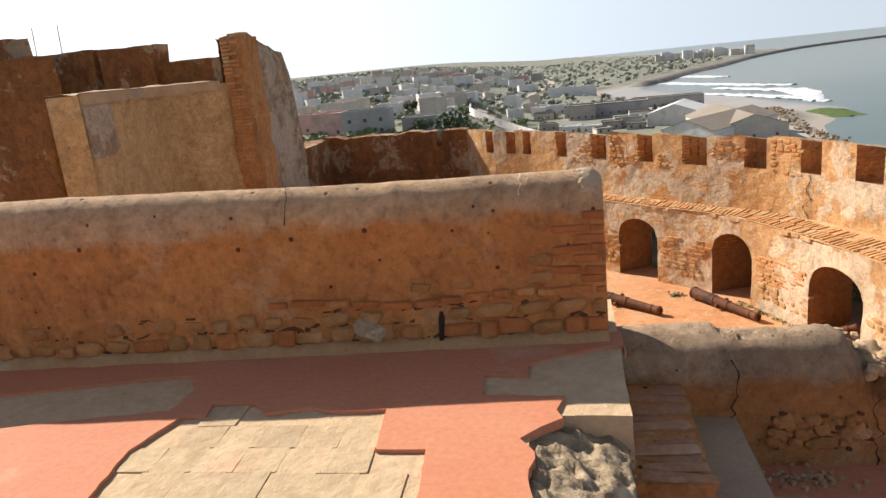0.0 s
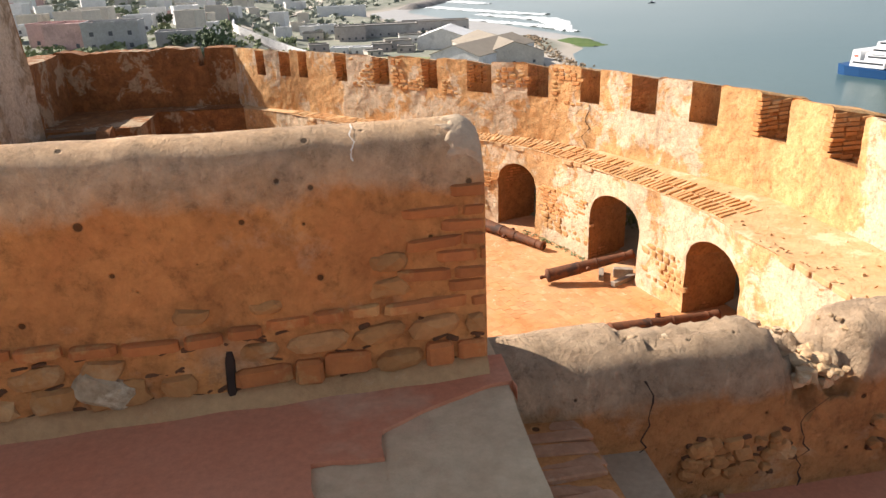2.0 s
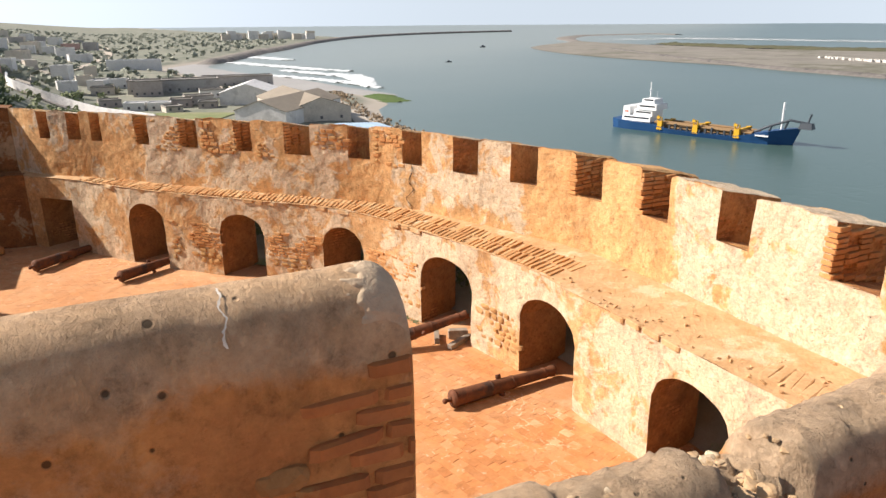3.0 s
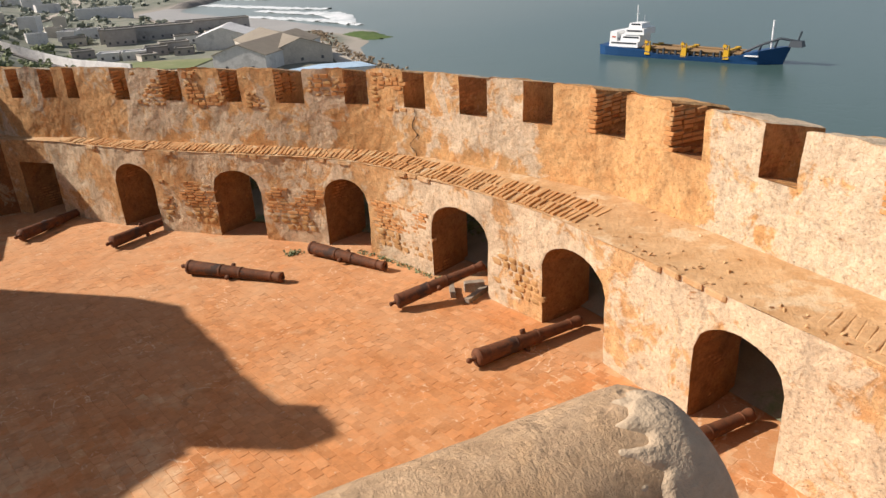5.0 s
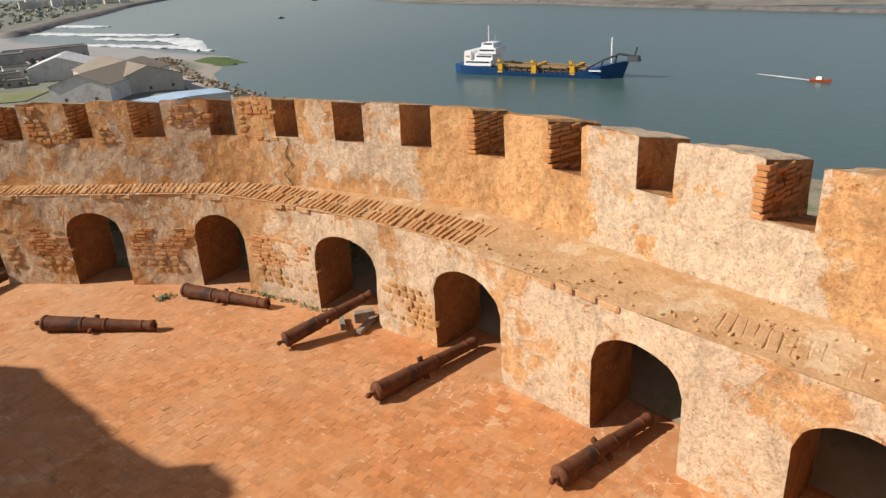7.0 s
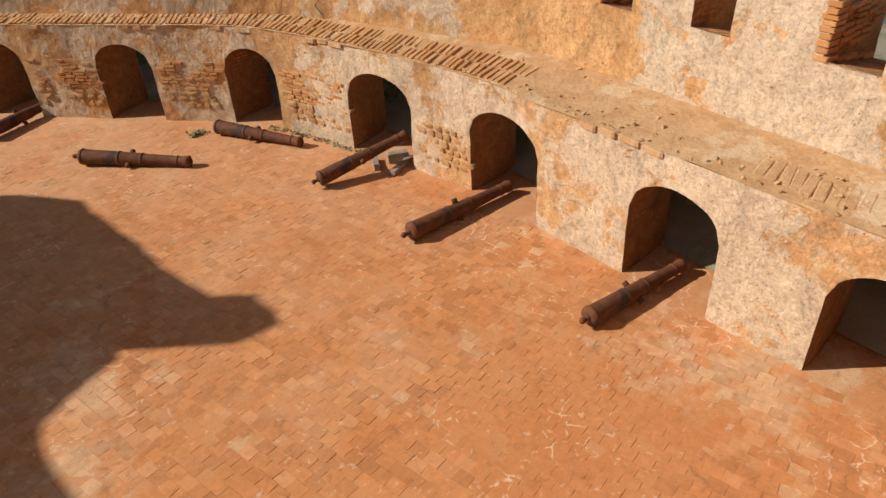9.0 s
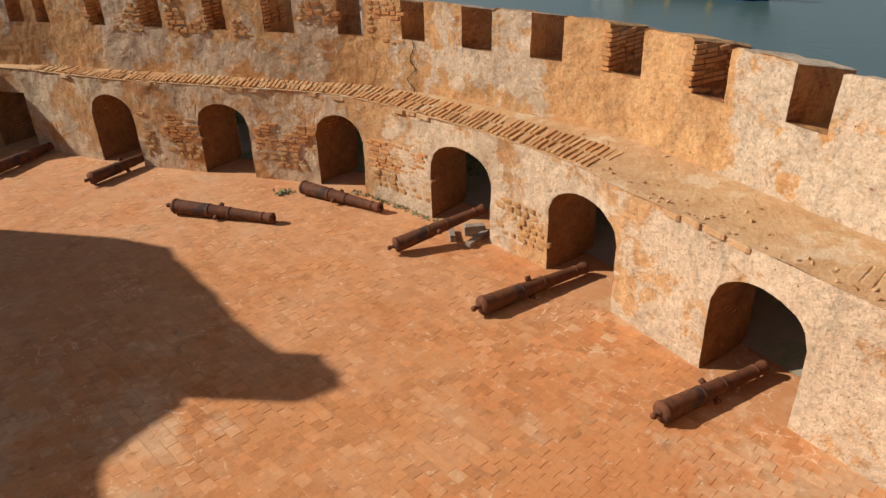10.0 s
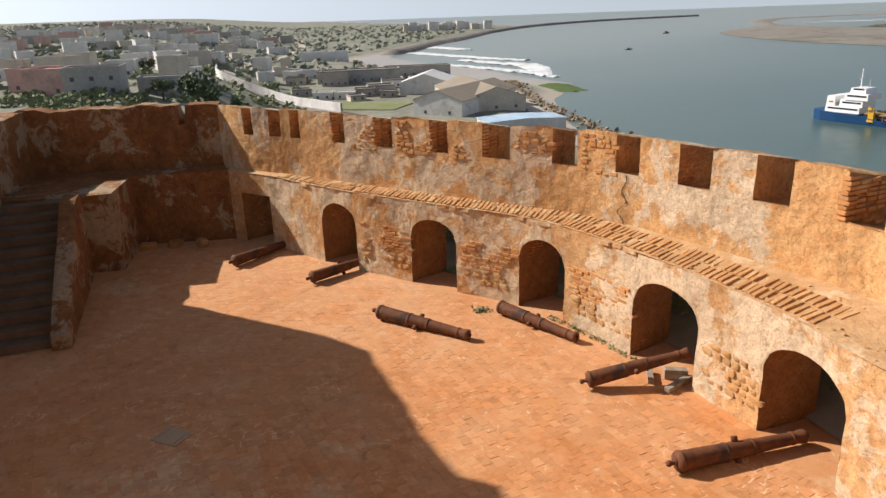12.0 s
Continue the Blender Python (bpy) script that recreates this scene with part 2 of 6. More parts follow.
MAT_RED = mottled("red_terrace_tile", (0.54, 0.205, 0.105), (0.57, 0.25, 0.14), 1.2, 0.85, 0.25, 0.004, (0.58, 0.33, 0.20))
MAT_SCREED = mottled("cream_screed", (0.56, 0.43, 0.26), (0.48, 0.345, 0.20), 5.0, 0.95, 1.0, 0.025, (0.53, 0.36, 0.22), False, 16.0)
MAT_RUBBLE = mottled("lime_rubble", (0.46, 0.36, 0.23), (0.27, 0.20, 0.12), 11.0, 0.97, 1.0, 0.03, (0.54, 0.45, 0.31))
MAT_CEMENT = mottled("grey_cement", (0.38, 0.28, 0.18), (0.44, 0.33, 0.21), 2.4, 0.95, 0.6, 0.01)
MAT_ENDBRICK = mottled("dark_red_brick", (0.47, 0.175, 0.055), (0.40, 0.145, 0.05), 7.0, 0.95, 0.9, 0.015, (0.50, 0.27, 0.10), False, 18.0)
MAT_STEPBRICK = mottled("worn_pinkish_brick", (0.50, 0.27, 0.15), (0.38, 0.19, 0.10), 9.0, 0.95, 0.8, 0.012, (0.50, 0.34, 0.22), False)
MAT_LIME = mottled("white_lime_drip", (0.74, 0.68, 0.58), (0.64, 0.56, 0.44), 20.0, 0.9)
MAT_PATCH = mottled("grey_repair_cement", (0.50, 0.38, 0.255), (0.44, 0.33, 0.215), 9.0, 0.95, 1.0, 0.02, (0.53, 0.42, 0.29))
MAT_FILLET = mottled("ochre_lime_fillet", (0.47, 0.28, 0.13), (0.40, 0.22, 0.10), 6.0, 0.95, 0.9, 0.02, (0.50, 0.34, 0.19))
MAT_IRON = mottled("rusted_cast_iron", (0.10, 0.042, 0.020), (0.17, 0.062, 0.026), 5.0, 0.75, 0.8, 0.008, (0.06, 0.035, 0.025), None, 60.0, n_obj)
# near-black that gives cracks and the drain slot their inner shade
MAT_DARK = mottled("shade_dark_hole", (0.03, 0.02, 0.015), (0.05, 0.03, 0.02), 8.0)
# dark brown for the shade deep between bared stones
MAT_JOINT = mottled("joint_shade_brown", (0.09, 0.045, 0.022), (0.13, 0.06, 0.028), 12.0)
MAT_WOOD = mottled("grey_weathered_wood", (0.36, 0.30, 0.23), (0.24, 0.19, 0.14), 7.0, 0.9, 0.6, 0.006)
MAT_WALKBRICK = mottled("sunbleached_walkway_brick", (0.56, 0.31, 0.13), (0.50, 0.26, 0.105), 2.5, 0.95, 0.7, 0.012, (0.60, 0.42, 0.22), False)
MAT_CRUMB = mottled("ochre_lime_core", (0.50, 0.35, 0.20), (0.42, 0.27, 0.14), 9.0, 0.97, 1.0, 0.02, (0.60, 0.48, 0.32), False)
# earth raised in tone so the bank outside looks sunlit behind the parapet
MAT_EARTH = mottled("sunlit_weedy_earth", (0.26, 0.22, 0.15), (0.34, 0.29, 0.20), 1.2, 0.95, 0.8, 0.03, (0.17, 0.20, 0.09))
MAT_GRASS = mottled("coarse_green_weed", (0.07, 0.12, 0.03), (0.11, 0.15, 0.045), 0.4, 0.9, 0.4, 0.01)
# worn step stone, darkened in colour for the deep shade over the stairs
MAT_STEP = mottled("shade_dark_worn_step", (0.13, 0.085, 0.05), (0.18, 0.125, 0.08), 2.0, 0.95, 0.6, 0.01)


def dusty(m, y0, y1, dust):
    """A film of blown dust over a floor, thicker towards the far end of the court."""
    nt = m.node_tree
    bs = nt.nodes["Principled BSDF"]
    old = bs.inputs["Base Color"].links[0].from_socket
    p = n_pos(nt)
    far = n_math(nt, "DIVIDE", n_split(nt, p)[1], 40.0)
    far = n_ramp(nt, far, (y0 / 40, 0.0), (y1 / 40, 0.26))
    f = n_math(nt, "ADD", n_math(nt, "MULTIPLY", n_noise(nt, p, 0.55, 7, 0.68, 0.5), 0.9), far)
    f = n_ramp(nt, f, (0.50, 0.02), (0.88, 0.82))
    nt.links.new(n_mix(nt, f, old, dust), bs.inputs["Base Color"])


for m in (MAT_PAVER, MAT_COURT):
    dusty(m, 8.0, 20.0, (0.58, 0.335, 0.175))


def lime_traces(m):
    """Broken white lime lines of old mortar and darker trodden spots over a floor."""
    nt = m.node_tree
    bs = nt.nodes["Principled BSDF"]
    col = bs.inputs["Base Color"].links[0].from_socket
    p = n_pos(nt)
    warp = nt.nodes.new("ShaderNodeTexNoise")
    plug(nt, warp.inputs["Vector"], p)
    warp.inputs["Scale"].default_value = 5.0
    bend = nt.nodes.new("ShaderNodeVectorMath")
    bend.operation = "MULTIPLY_ADD"
    nt.links.new(warp.outputs["Color"], bend.inputs[0])
    bend.inputs[1].default_value = (0.16, 0.16, 0.0)
    nt.links.new(p, bend.inputs[2])
    vo = nt.nodes.new("ShaderNodeTexVoronoi")
    vo.feature = "DISTANCE_TO_EDGE"
    nt.links.new(bend.outputs[0], vo.inputs["Vector"])
    vo.inputs["Scale"].default_value = 3.4
    lines = n_ramp(nt, vo.outputs["Distance"], (0.0, 1), (0.05, 0))
    where = n_ramp(nt, n_noise(nt, p, 0.8, 5, 0.75), (0.53, 0), (0.62, 1))
    bits = n_ramp(nt, n_noise(nt, p, 9.0, 4, 0.7), (0.46, 0), (0.54, 1))
    col = n_mix(nt, n_math(nt, "MULTIPLY", n_math(nt, "MULTIPLY", lines, where), bits), col, (0.72, 0.52, 0.33))
    spots = n_ramp(nt, n_noise(nt, p, 3.2, 6, 0.75, 0.6), (0.30, 0.70), (0.43, 1.0), (0.70, 1.08))
    col = n_mix(nt, 1.0, col, spots, "MULTIPLY")
    flecks = n_ramp(nt, n_noise(nt, p, 6.5, 3, 0.5), (0.67, 0), (0.72, 0.5))
    col = n_mix(nt, flecks, col, (0.66, 0.47, 0.30))
    nt.links.new(col, bs.inputs["Base Color"])


for m in (MAT_PAVER, MAT_COURT):
    lime_traces(m)

# ---- building helpers ----
def part(name, bm, mat, parent=None, label="", smooth=False):
    me = bpy.data.meshes.new(name)
    bm.normal_update()
    bm.to_mesh(me)
    bm.free()
    if smooth:
        me.polygons.foreach_set("use_smooth", [True] * len(me.polygons))
    for m in mat if isinstance(mat, (list, tuple)) else [mat]:
        me.materials.append(m)
    ob = new(name, me)
    ob.parent = parent
    return tagged(ob, label)


def rough(p, amp=0.02, scale=1.0):
    v = Vector(p) * scale
    return amp * (noise.noise(v * 0.7) + 0.6 * noise.noise(v * 2.3 + Vector((9, 3, 5))) + 0.35 * noise.noise(v * 6.1))


class Line:
    """A smooth line on plan through the given points; its normal points into the court."""

    def __init__(self, pts):
        q = [Vector(p) for p in pts]
        q = [2 * q[0] - q[1]] + q + [2 * q[-1] - q[-2]]
        out = []
        for a, b, c, d in zip(q, q[1:], q[2:], q[3:]):
            for k in range(16):
                t = k / 16
                out.append(0.5 * (2 * b + (c - a) * t + (2 * a - 5 * b + 4 * c - d) * t * t + (3 * b - a - 3 * c + d) * t ** 3))
        out.append(q[-2])
        self.p = np.array([tuple(v) for v in out])
        self.s = np.r_[0, np.cumsum(np.hypot(*np.diff(self.p, axis=0).T))]
        self.length = float(self.s[-1])

    def at(self, s, off=0.0):
        """Place at s, moved off metres outwards (away from the court)."""
        x, y = (float(np.interp(s, self.s, self.p[:, k])) for k in (0, 1))
        x1, y1 = (float(np.interp(s + 0.3, self.s, self.p[:, k]) - np.interp(s - 0.3, self.s, self.p[:, k])) for k in (0, 1))
        d = math.hypot(x1, y1)
        nx, ny = y1 / d, -x1 / d
        return x - nx * off, y - ny * off, nx, ny

    def near(self, x, y):
        return float(self.s[np.argmin(np.hypot(self.p[:, 0] - x, self.p[:, 1] - y))])


def spread(a, b, step):
    n = max(1, int(math.ceil((b - a) / step - 1e-6)))
    return [a + (b - a) * k / n for k in range(n + 1)]


def sheet(bm, uvl, rows, uvs, flip=False, mat=0):
    """Quads over a grid of points; uvs: the same grid of (u, v)."""
    vs = [[bm.verts.new(p) for p in r] for r in rows]
    for i in range(len(rows) - 1):
        for j in range(len(rows[0]) - 1):
            ix = [(i, j), (i, j + 1), (i + 1, j + 1), (i + 1, j)]
            if flip:
                ix.reverse()
            try:
                f = bm.faces.new([vs[a][b] for a, b in ix])
            except ValueError:
                continue
            f.material_index = mat
            for lp, (a, b) in zip(f.loops, ix):
                lp[uvl].uv = uvs[a][b]


def upright(bm, uvl, line, s0, s1, zlo, zhi, off=0.0, step=0.09, amp=0.03, out=False, mat=0):
    """A rough wall face along line; zlo and zhi are heights or functions of s."""
    lo, hi = (z if callable(z) else (lambda s, z=z: z) for z in (zlo, zhi))
    rows, uvs = [], []
    ss = spread(s0, s1, step)
    nz = max(2, int(max(hi(s) - lo(s) for s in ss) / step) + 1)
    for s in ss:
        x, y, nx, ny = line.at(s, off)
        col, uc = [], []
        for k in range(nz + 1):
            z = lo(s) + (hi(s) - lo(s)) * k / nz
            d = rough((x, y, z), amp)
            col.append((x + nx * d, y + ny * d, z))
            uc.append((s, z))
        rows.append(col)
        uvs.append(uc)
    sheet(bm, uvl, rows, uvs, flip=out, mat=mat)


def level(bm, uvl, line, s0, s1, o0, o1, z, step=0.1, amp=0.015, down=False, mat=0, fall=False):
    """A rough level surface along line between two offsets; z is a height or a function of s."""
    zf = z if callable(z) else (lambda s: z)
    rows, uvs = [], []
    for s in spread(s0, s1, step):
        r, u = [], []
        for o in spread(o0, o1, step):
            x, y, _, _ = line.at(s, o)
            r.append((x, y, (zf(s, o) if fall else zf(s)) + (rough((x, y, zf(s)), amp) if o0 < o < o1 else 0.0)))
            u.append((s, o))
        rows.append(r)
        uvs.append(u)
    sheet(bm, uvl, rows, uvs, flip=not down, mat=mat)


def fresh():
    bm = bmesh.new()
    return bm, bm.loops.layers.uv.new("UVMap")


def slab(bm, uvl, x0, x1, y0, y1, z0, z1, step=0.25, amp=0.02, mat=0):
    """A rough box, each side a fine sheet in world-size UV."""
    def face(f, ua, ub, flip):
        rows, uvs = [], []
        for a in spread(*ua, step):
            r, u = [], []
            for b in spread(*ub, step):
                p = Vector(f(a, b))
                r.append(p + Vector((rough(p + Vector((3, 0, 0)), amp), rough(p + Vector((0, 7, 0)), amp), rough(p + Vector((0, 0, 5)), amp))))
                u.append((a, b))
            rows.append(r)
            uvs.append(u)
        sheet(bm, uvl, rows, uvs, flip, mat)
    face(lambda a, b: (a, y0, b), (x0, x1), (z0, z1), True)
    face(lambda a, b: (a, y1, b), (x0, x1), (z0, z1), False)
    face(lambda a, b: (x0, a, b), (y0, y1), (z0, z1), False)
    face(lambda a, b: (x1, a, b), (y0, y1), (z0, z1), True)
    face(lambda a, b: (a, b, z1), (x0, x1), (y0, y1), True)


# ---- the large structure ----
FLOOR, WALK, SILL, TOP = -5.76, -3.32, -2.08, -1.17
FACE = Line([(-3.22, 28.38), (-1.61, 26.87), (0.36, 24.48), (2.90, 22.03), (5.24, 19.59), (6.52, 16.64), (7.35, 13.75), (7.50, 11.91), (7.70, 9.92), (7.82, 8.31), (7.97, 6.78), (8.09, 4.79), (8.13, 0.00), (8.13, -4.45)])
PARA = Line([(-3.44, 29.27), (-2.44, 28.04), (-0.94, 26.82), (0.71, 25.15), (2.01, 23.93), (3.40, 22.59), (4.79, 21.25), (6.13, 20.01), (7.07, 18.53), (7.85, 16.86), (8.58, 15.30), (9.08, 13.69), (9.24, 11.68), (9.33, 9.79), (9.41, 7.79), (9.52, 6.34), (9.63, 3.34), (9.69, -4.45)])
# embrasures: two jambs on plan, height of the crown, arched or square
EMBRASURES = [((-2.83, 28.04), (-1.72, 27.15), -4.03, False), ((-0.22, 25.15), (0.92, 24.04), -3.77, True), ((2.18, 22.65), (3.40, 21.53), -3.79, True),
              ((4.66, 20.25), (5.48, 19.03), -3.82, True), ((6.23, 16.88), (6.93, 15.26), -3.83, True), ((7.36, 13.70), (7.50, 11.95), -3.84, True),
              ((7.70, 9.93), (7.82, 8.31), -3.84, True), ((7.97, 6.77), (8.06, 5.15), -3.84, True)]
GAPS = [((-1.61, 27.42), (-1.22, 27.04)), ((-0.95, 26.83), (-0.59, 26.48)), ((0.35, 25.51), (0.71, 25.15)), ((1.54, 24.37), (1.99, 23.93)), ((2.95, 23.01), (3.39, 22.59)),
        ((4.19, 21.81), (4.78, 21.25)), ((5.65, 20.48), (6.13, 20.01)), ((6.74, 19.08), (7.07, 18.53)), ((7.52, 17.58), (7.83, 16.91)), ((8.24, 16.02), (8.58, 15.30)),
        ((8.88, 14.30), (9.10, 13.58)), ((9.21, 12.46), (9.24, 11.68)), ((9.28, 10.52), (9.33, 9.79)), ((9.41, 8.40), (9.43, 7.62)), ((9.53, 5.79), (9.58, 5.01))]

# lower wall of the battery with its embrasures
bm, uvl = fresh()
cuts = []
for (a, b, crown, arched) in EMBRASURES:
    s0, s1 = FACE.near(*a), FACE.near(*b)
    cuts.append((s0, s1, crown, arched))


def soffit(s, s0, s1, crown, arched):
    if not arched:
        return crown
    r = (s1 - s0) / 2
    t = max(0.0, 1 - ((s - s0 - r) / r) ** 2)
    return crown - 0.58 * (1 - math.sqrt(t))


edge = 0.0
for s0, s1, crown, arched in cuts + [(FACE.length, FACE.length, 0, False)]:
    if s0 > edge:
        upright(bm, uvl, FACE, edge, s0, FLOOR - 0.1, WALK, amp=0.035)
    if s1 > s0:
        upright(bm, uvl, FACE, s0, s1, lambda s: soffit(s, s0, s1, crown, arched), WALK, amp=0.035)
        depth = 1.25
        mid, half = (s0 + s1) / 2, (s1 - s0) / 2
        prof = [(s0, FLOOR - 0.1)] + [(s, soffit(s, s0, s1, crown, arched)) for s in spread(s0, s1, half / 7)] + [(s1, FLOOR - 0.1)]
        prof = [prof[0]] + [(s0, z) for z in spread(FLOOR, prof[1][1], 0.3)[:-1]] + prof[1:-1] + [(s1, z) for z in reversed(spread(FLOOR, prof[-2][1], 0.3)[:-1])] + [prof[-1]]
        rows, uvs = [], []
        x0, y0, nx, ny = FACE.at(mid)
        tx, ty = -ny, nx
        for d in spread(0.0, depth, 0.25):
            k = 1.0 + (0.12 if mid > 14.5 else -0.45) * max(0.0, d - 0.3) / (depth - 0.3)
            r, u = [], []
            for s, z in prof:
                if d == 0.0:
                    px, py, _, _ = FACE.at(s)
                    dd = rough((px, py, z), 0.035)
                    px, py = px + nx * dd, py + ny * dd
                else:
                    a = (s - mid) * k
                    px, py = x0 - nx * d + tx * a, y0 - ny * d + ty * a
                    e = rough((px, py, z), 0.03)
                    px, py = px + tx * e, py + ty * e
                zz = z
                r.append((px, py, zz))
                u.append((s + d, z))
            rows.append(r)
            uvs.append(u)
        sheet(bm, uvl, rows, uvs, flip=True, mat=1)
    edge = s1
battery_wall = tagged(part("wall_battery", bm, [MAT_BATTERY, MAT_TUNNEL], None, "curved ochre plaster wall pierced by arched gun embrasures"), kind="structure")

# outer side of the battery, with the embrasure mouths left open
bm, uvl = fresh()
edge = 0.0
for s0, s1, crown, arched in cuts + [(FACE.length, FACE.length, 0, False)]:
    flare = (s1 - s0) * (0.56 if s0 + s1 > 29 else 0.275)
    m0, m1 = (s0 + s1) / 2 - flare, (s0 + s1) / 2 + flare
    if m0 > edge:
        upright(bm, uvl, FACE, edge, m0, -12.0, -3.70, 1.25, 0.4, 0.03, out=True)
    if s1 > s0:
        upright(bm, uvl, FACE, m0, m1, -12.0, FLOOR, 1.25, 0.4, 0.03, out=True)
        upright(bm, uvl, FACE, m0, m1, crown - 0.02, -3.70, 1.25, 0.4, 0.03, out=True)
    edge = max(edge, m1)
# corbelled underside that carries the parapet
rows = []
for k in range(121):
    f = k / 120
    xa, ya, _, _ = FACE.at(f * FACE.length, 1.22)
    xb, yb, _, _ = PARA.at(f * PARA.length, 1.5)
    rows.append([(xa, ya, -3.78), (xb, yb, WALK - 0.25)])
sheet(bm, uvl, rows, [[(p[0], p[2]) for p in r] for r in rows], flip=False)
tagged(part("wall_battery_outer", bm, MAT_BATTERY, None, "outer ochre face of the battery wall"), kind="structure")

# wall walk
bm, uvl = fresh()
rows, uvs = [], []
for k in range(301):
    f = k / 300
    xa, ya, na, nb = FACE.at(f * FACE.length, -0.02)
    xb, yb, _, _ = PARA.at(f * PARA.length, 0.05)
    r, u = [], []
    for j in range(13):
        g = j / 12
        x, y = xa + (xb - xa) * g, ya + (yb - ya) * g
        r.append((x, y, WALK + 0.03 * g + rough((x, y, 0), 0.02)))
        u.append((f * FACE.length, g))
    rows.append(r)
    uvs.append(u)
sheet(bm, uvl, rows, uvs, flip=True)
wall_walk = tagged(part("wall_walk", bm, MAT_WALK, None, "worn mortar and brick walkway behind the crenellated parapet"), kind="structure")

# parapet with merlons
bm, uvl = fresh()
THICK = 1.5
gaps = [(PARA.near(*a), PARA.near(*b)) for a, b in GAPS]
CORNER_GAP = (PARA.near(-2.55, 28.15), PARA.near(-2.22, 27.86))


FALL = 0.21


def crest(s, o=0.0):
    """Top of a merlon: uneven, rounded at its ends, and falling outwards."""
    z = TOP + 0.035 * noise.noise(Vector((s * 0.9, 3, 0))) + 0.045 * noise.noise(Vector((s * 3.7, 8, 0)))
    ends = min(abs(s - e) for g in [CORNER_GAP] + gaps for e in g)
    return z - 0.03 * max(0.0, 1 - ends / 0.10) ** 2 - FALL * o - 0.10 * max(0.0, noise.noise(Vector((s * 2.1, 5, 7))) - 0.25)


upright(bm, uvl, PARA, 0, PARA.length, WALK - 0.05, SILL, 0, 0.09, 0.035)
upright(bm, uvl, PARA, 0, PARA.length, WALK - 0.27, SILL - FALL * THICK, THICK, 0.3, 0.03, out=True)
for g0, g1 in [CORNER_GAP] + gaps:
    level(bm, uvl, PARA, g0, g1, 0, THICK, lambda s, o=0.0: SILL - FALL * o, 0.1, 0.02, fall=True, mat=1)
parapet = tagged(part("wall_parapet", bm, [MAT_PARAPET, MAT_JAMB], None, "crenellated parapet of flaking cream and ochre plaster over brick"), kind="structure")
edge = 0.0
for g0, g1 in [CORNER_GAP] + gaps + [(PARA.length, PARA.length)]:
    if g0 > edge:
        bm, uvl = fresh()
        upright(bm, uvl, PARA, edge, g0, SILL, crest, 0, 0.09, 0.035)
        upright(bm, uvl, PARA, edge, g0, SILL - FALL * THICK, lambda s: crest(s, THICK), THICK, 0.15, 0.03, out=True)
        level(bm, uvl, PARA, edge, g0, 0, THICK, crest, 0.1, 0.03, fall=True)
        for s, fl in ((edge, True), (g0, False)):
            rows, uvs = [], []
            for o in spread(0, THICK, 0.1):
                x, y, nx, ny = PARA.at(s, o)
                r, u = [], []
                for z in [SILL - FALL * o + (crest(s, o) - SILL + FALL * o) * k / 9 for k in range(10)]:
                    e = rough((x, y, z), 0.035)
                    r.append((x + (nx * e if o == 0 else -ny * e * 0.7), y + (ny * e if o == 0 else nx * e * 0.7), z))
                    u.append((s + o, z))
                rows.append(r)
                uvs.append(u)
            sheet(bm, uvl, rows, uvs, flip=fl, mat=1)
        part("merlon", bm, [MAT_PARAPET, MAT_JAMB], parapet)
    edge = g1

# court floor
bm, uvl = fresh()
rows = [[(x, y, FLOOR - 0.004 + rough((x, y, 0), 0.006)) for y in spread(-4, 30.5, 0.5)] for x in spread(-18, 10.5, 0.5)]
sheet(bm, uvl, rows, [[(p[0], p[1]) for p in r] for r in rows], flip=True)
beyond = []
for f in bm.faces:
    c = f.calc_center_median()
    fx, fy, nx, ny = FACE.at(FACE.near(c.x, c.y))
    if (c.x - fx) * nx + (c.y - fy) * ny < -1.6 or c.y > 29.6:
        beyond.append(f)
bmesh.ops.delete(bm, geom=beyond, context="FACES")
court = tagged(part("floor_court", bm, MAT_COURT, None, "dusty orange brick-paved court of the battery"), kind="structure")

# shaded wall and parapet that close the court at its far end
NORTH = Line([(-10.01, 28.65), (-6.45, 28.54), (-3.22, 28.38)])
NPARA = Line([(-10.01, 29.60), (-6.45, 29.49), (-3.44, 29.27)])
bm, uvl = fresh()
upright(bm, uvl, NORTH, 0, NORTH.length, FLOOR - 0.1, WALK, 0, 0.12, 0.05)
level(bm, uvl, NORTH, 0, NORTH.length, -0.02, 1.0, WALK + 0.02, 0.15, 0.02)


def ncrest(s):
    """Broken crest of the far parapet, with one narrow crenel near its corner."""
    gap = 0.62 if NPARA.length - 1.36 < s < NPARA.length - 1.10 else 0.0
    return -1.17 + 0.12 * noise.noise(Vector((s * 1.1, 1, 4))) + 0.07 * noise.noise(Vector((s * 3.3, 1, 4))) - gap



upright(bm, uvl, NPARA, 0, NPARA.length, WALK - 0.05, ncrest, 0, 0.07, 0.05)
upright(bm, uvl, NPARA, 0, NPARA.length, -9, ncrest, 0.8, 0.3, 0.05, out=True)
level(bm, uvl, NPARA, 0, NPARA.length, 0, 0.8, ncrest, 0.07, 0.03)
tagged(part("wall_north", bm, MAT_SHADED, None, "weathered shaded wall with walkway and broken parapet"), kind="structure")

# wall that returns from the parapet towards the tower
bm, uvl = fresh()
slab(bm, uvl, -10.79, -9.67, 21.70, 30.27, -10.30, -1.17, 0.2, 0.05)
slab(bm, uvl, -9.73, -6.39, 25.93, 28.65, FLOOR - 0.1, WALK + 0.01, 0.2, 0.02)
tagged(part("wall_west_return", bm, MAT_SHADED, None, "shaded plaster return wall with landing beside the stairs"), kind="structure")

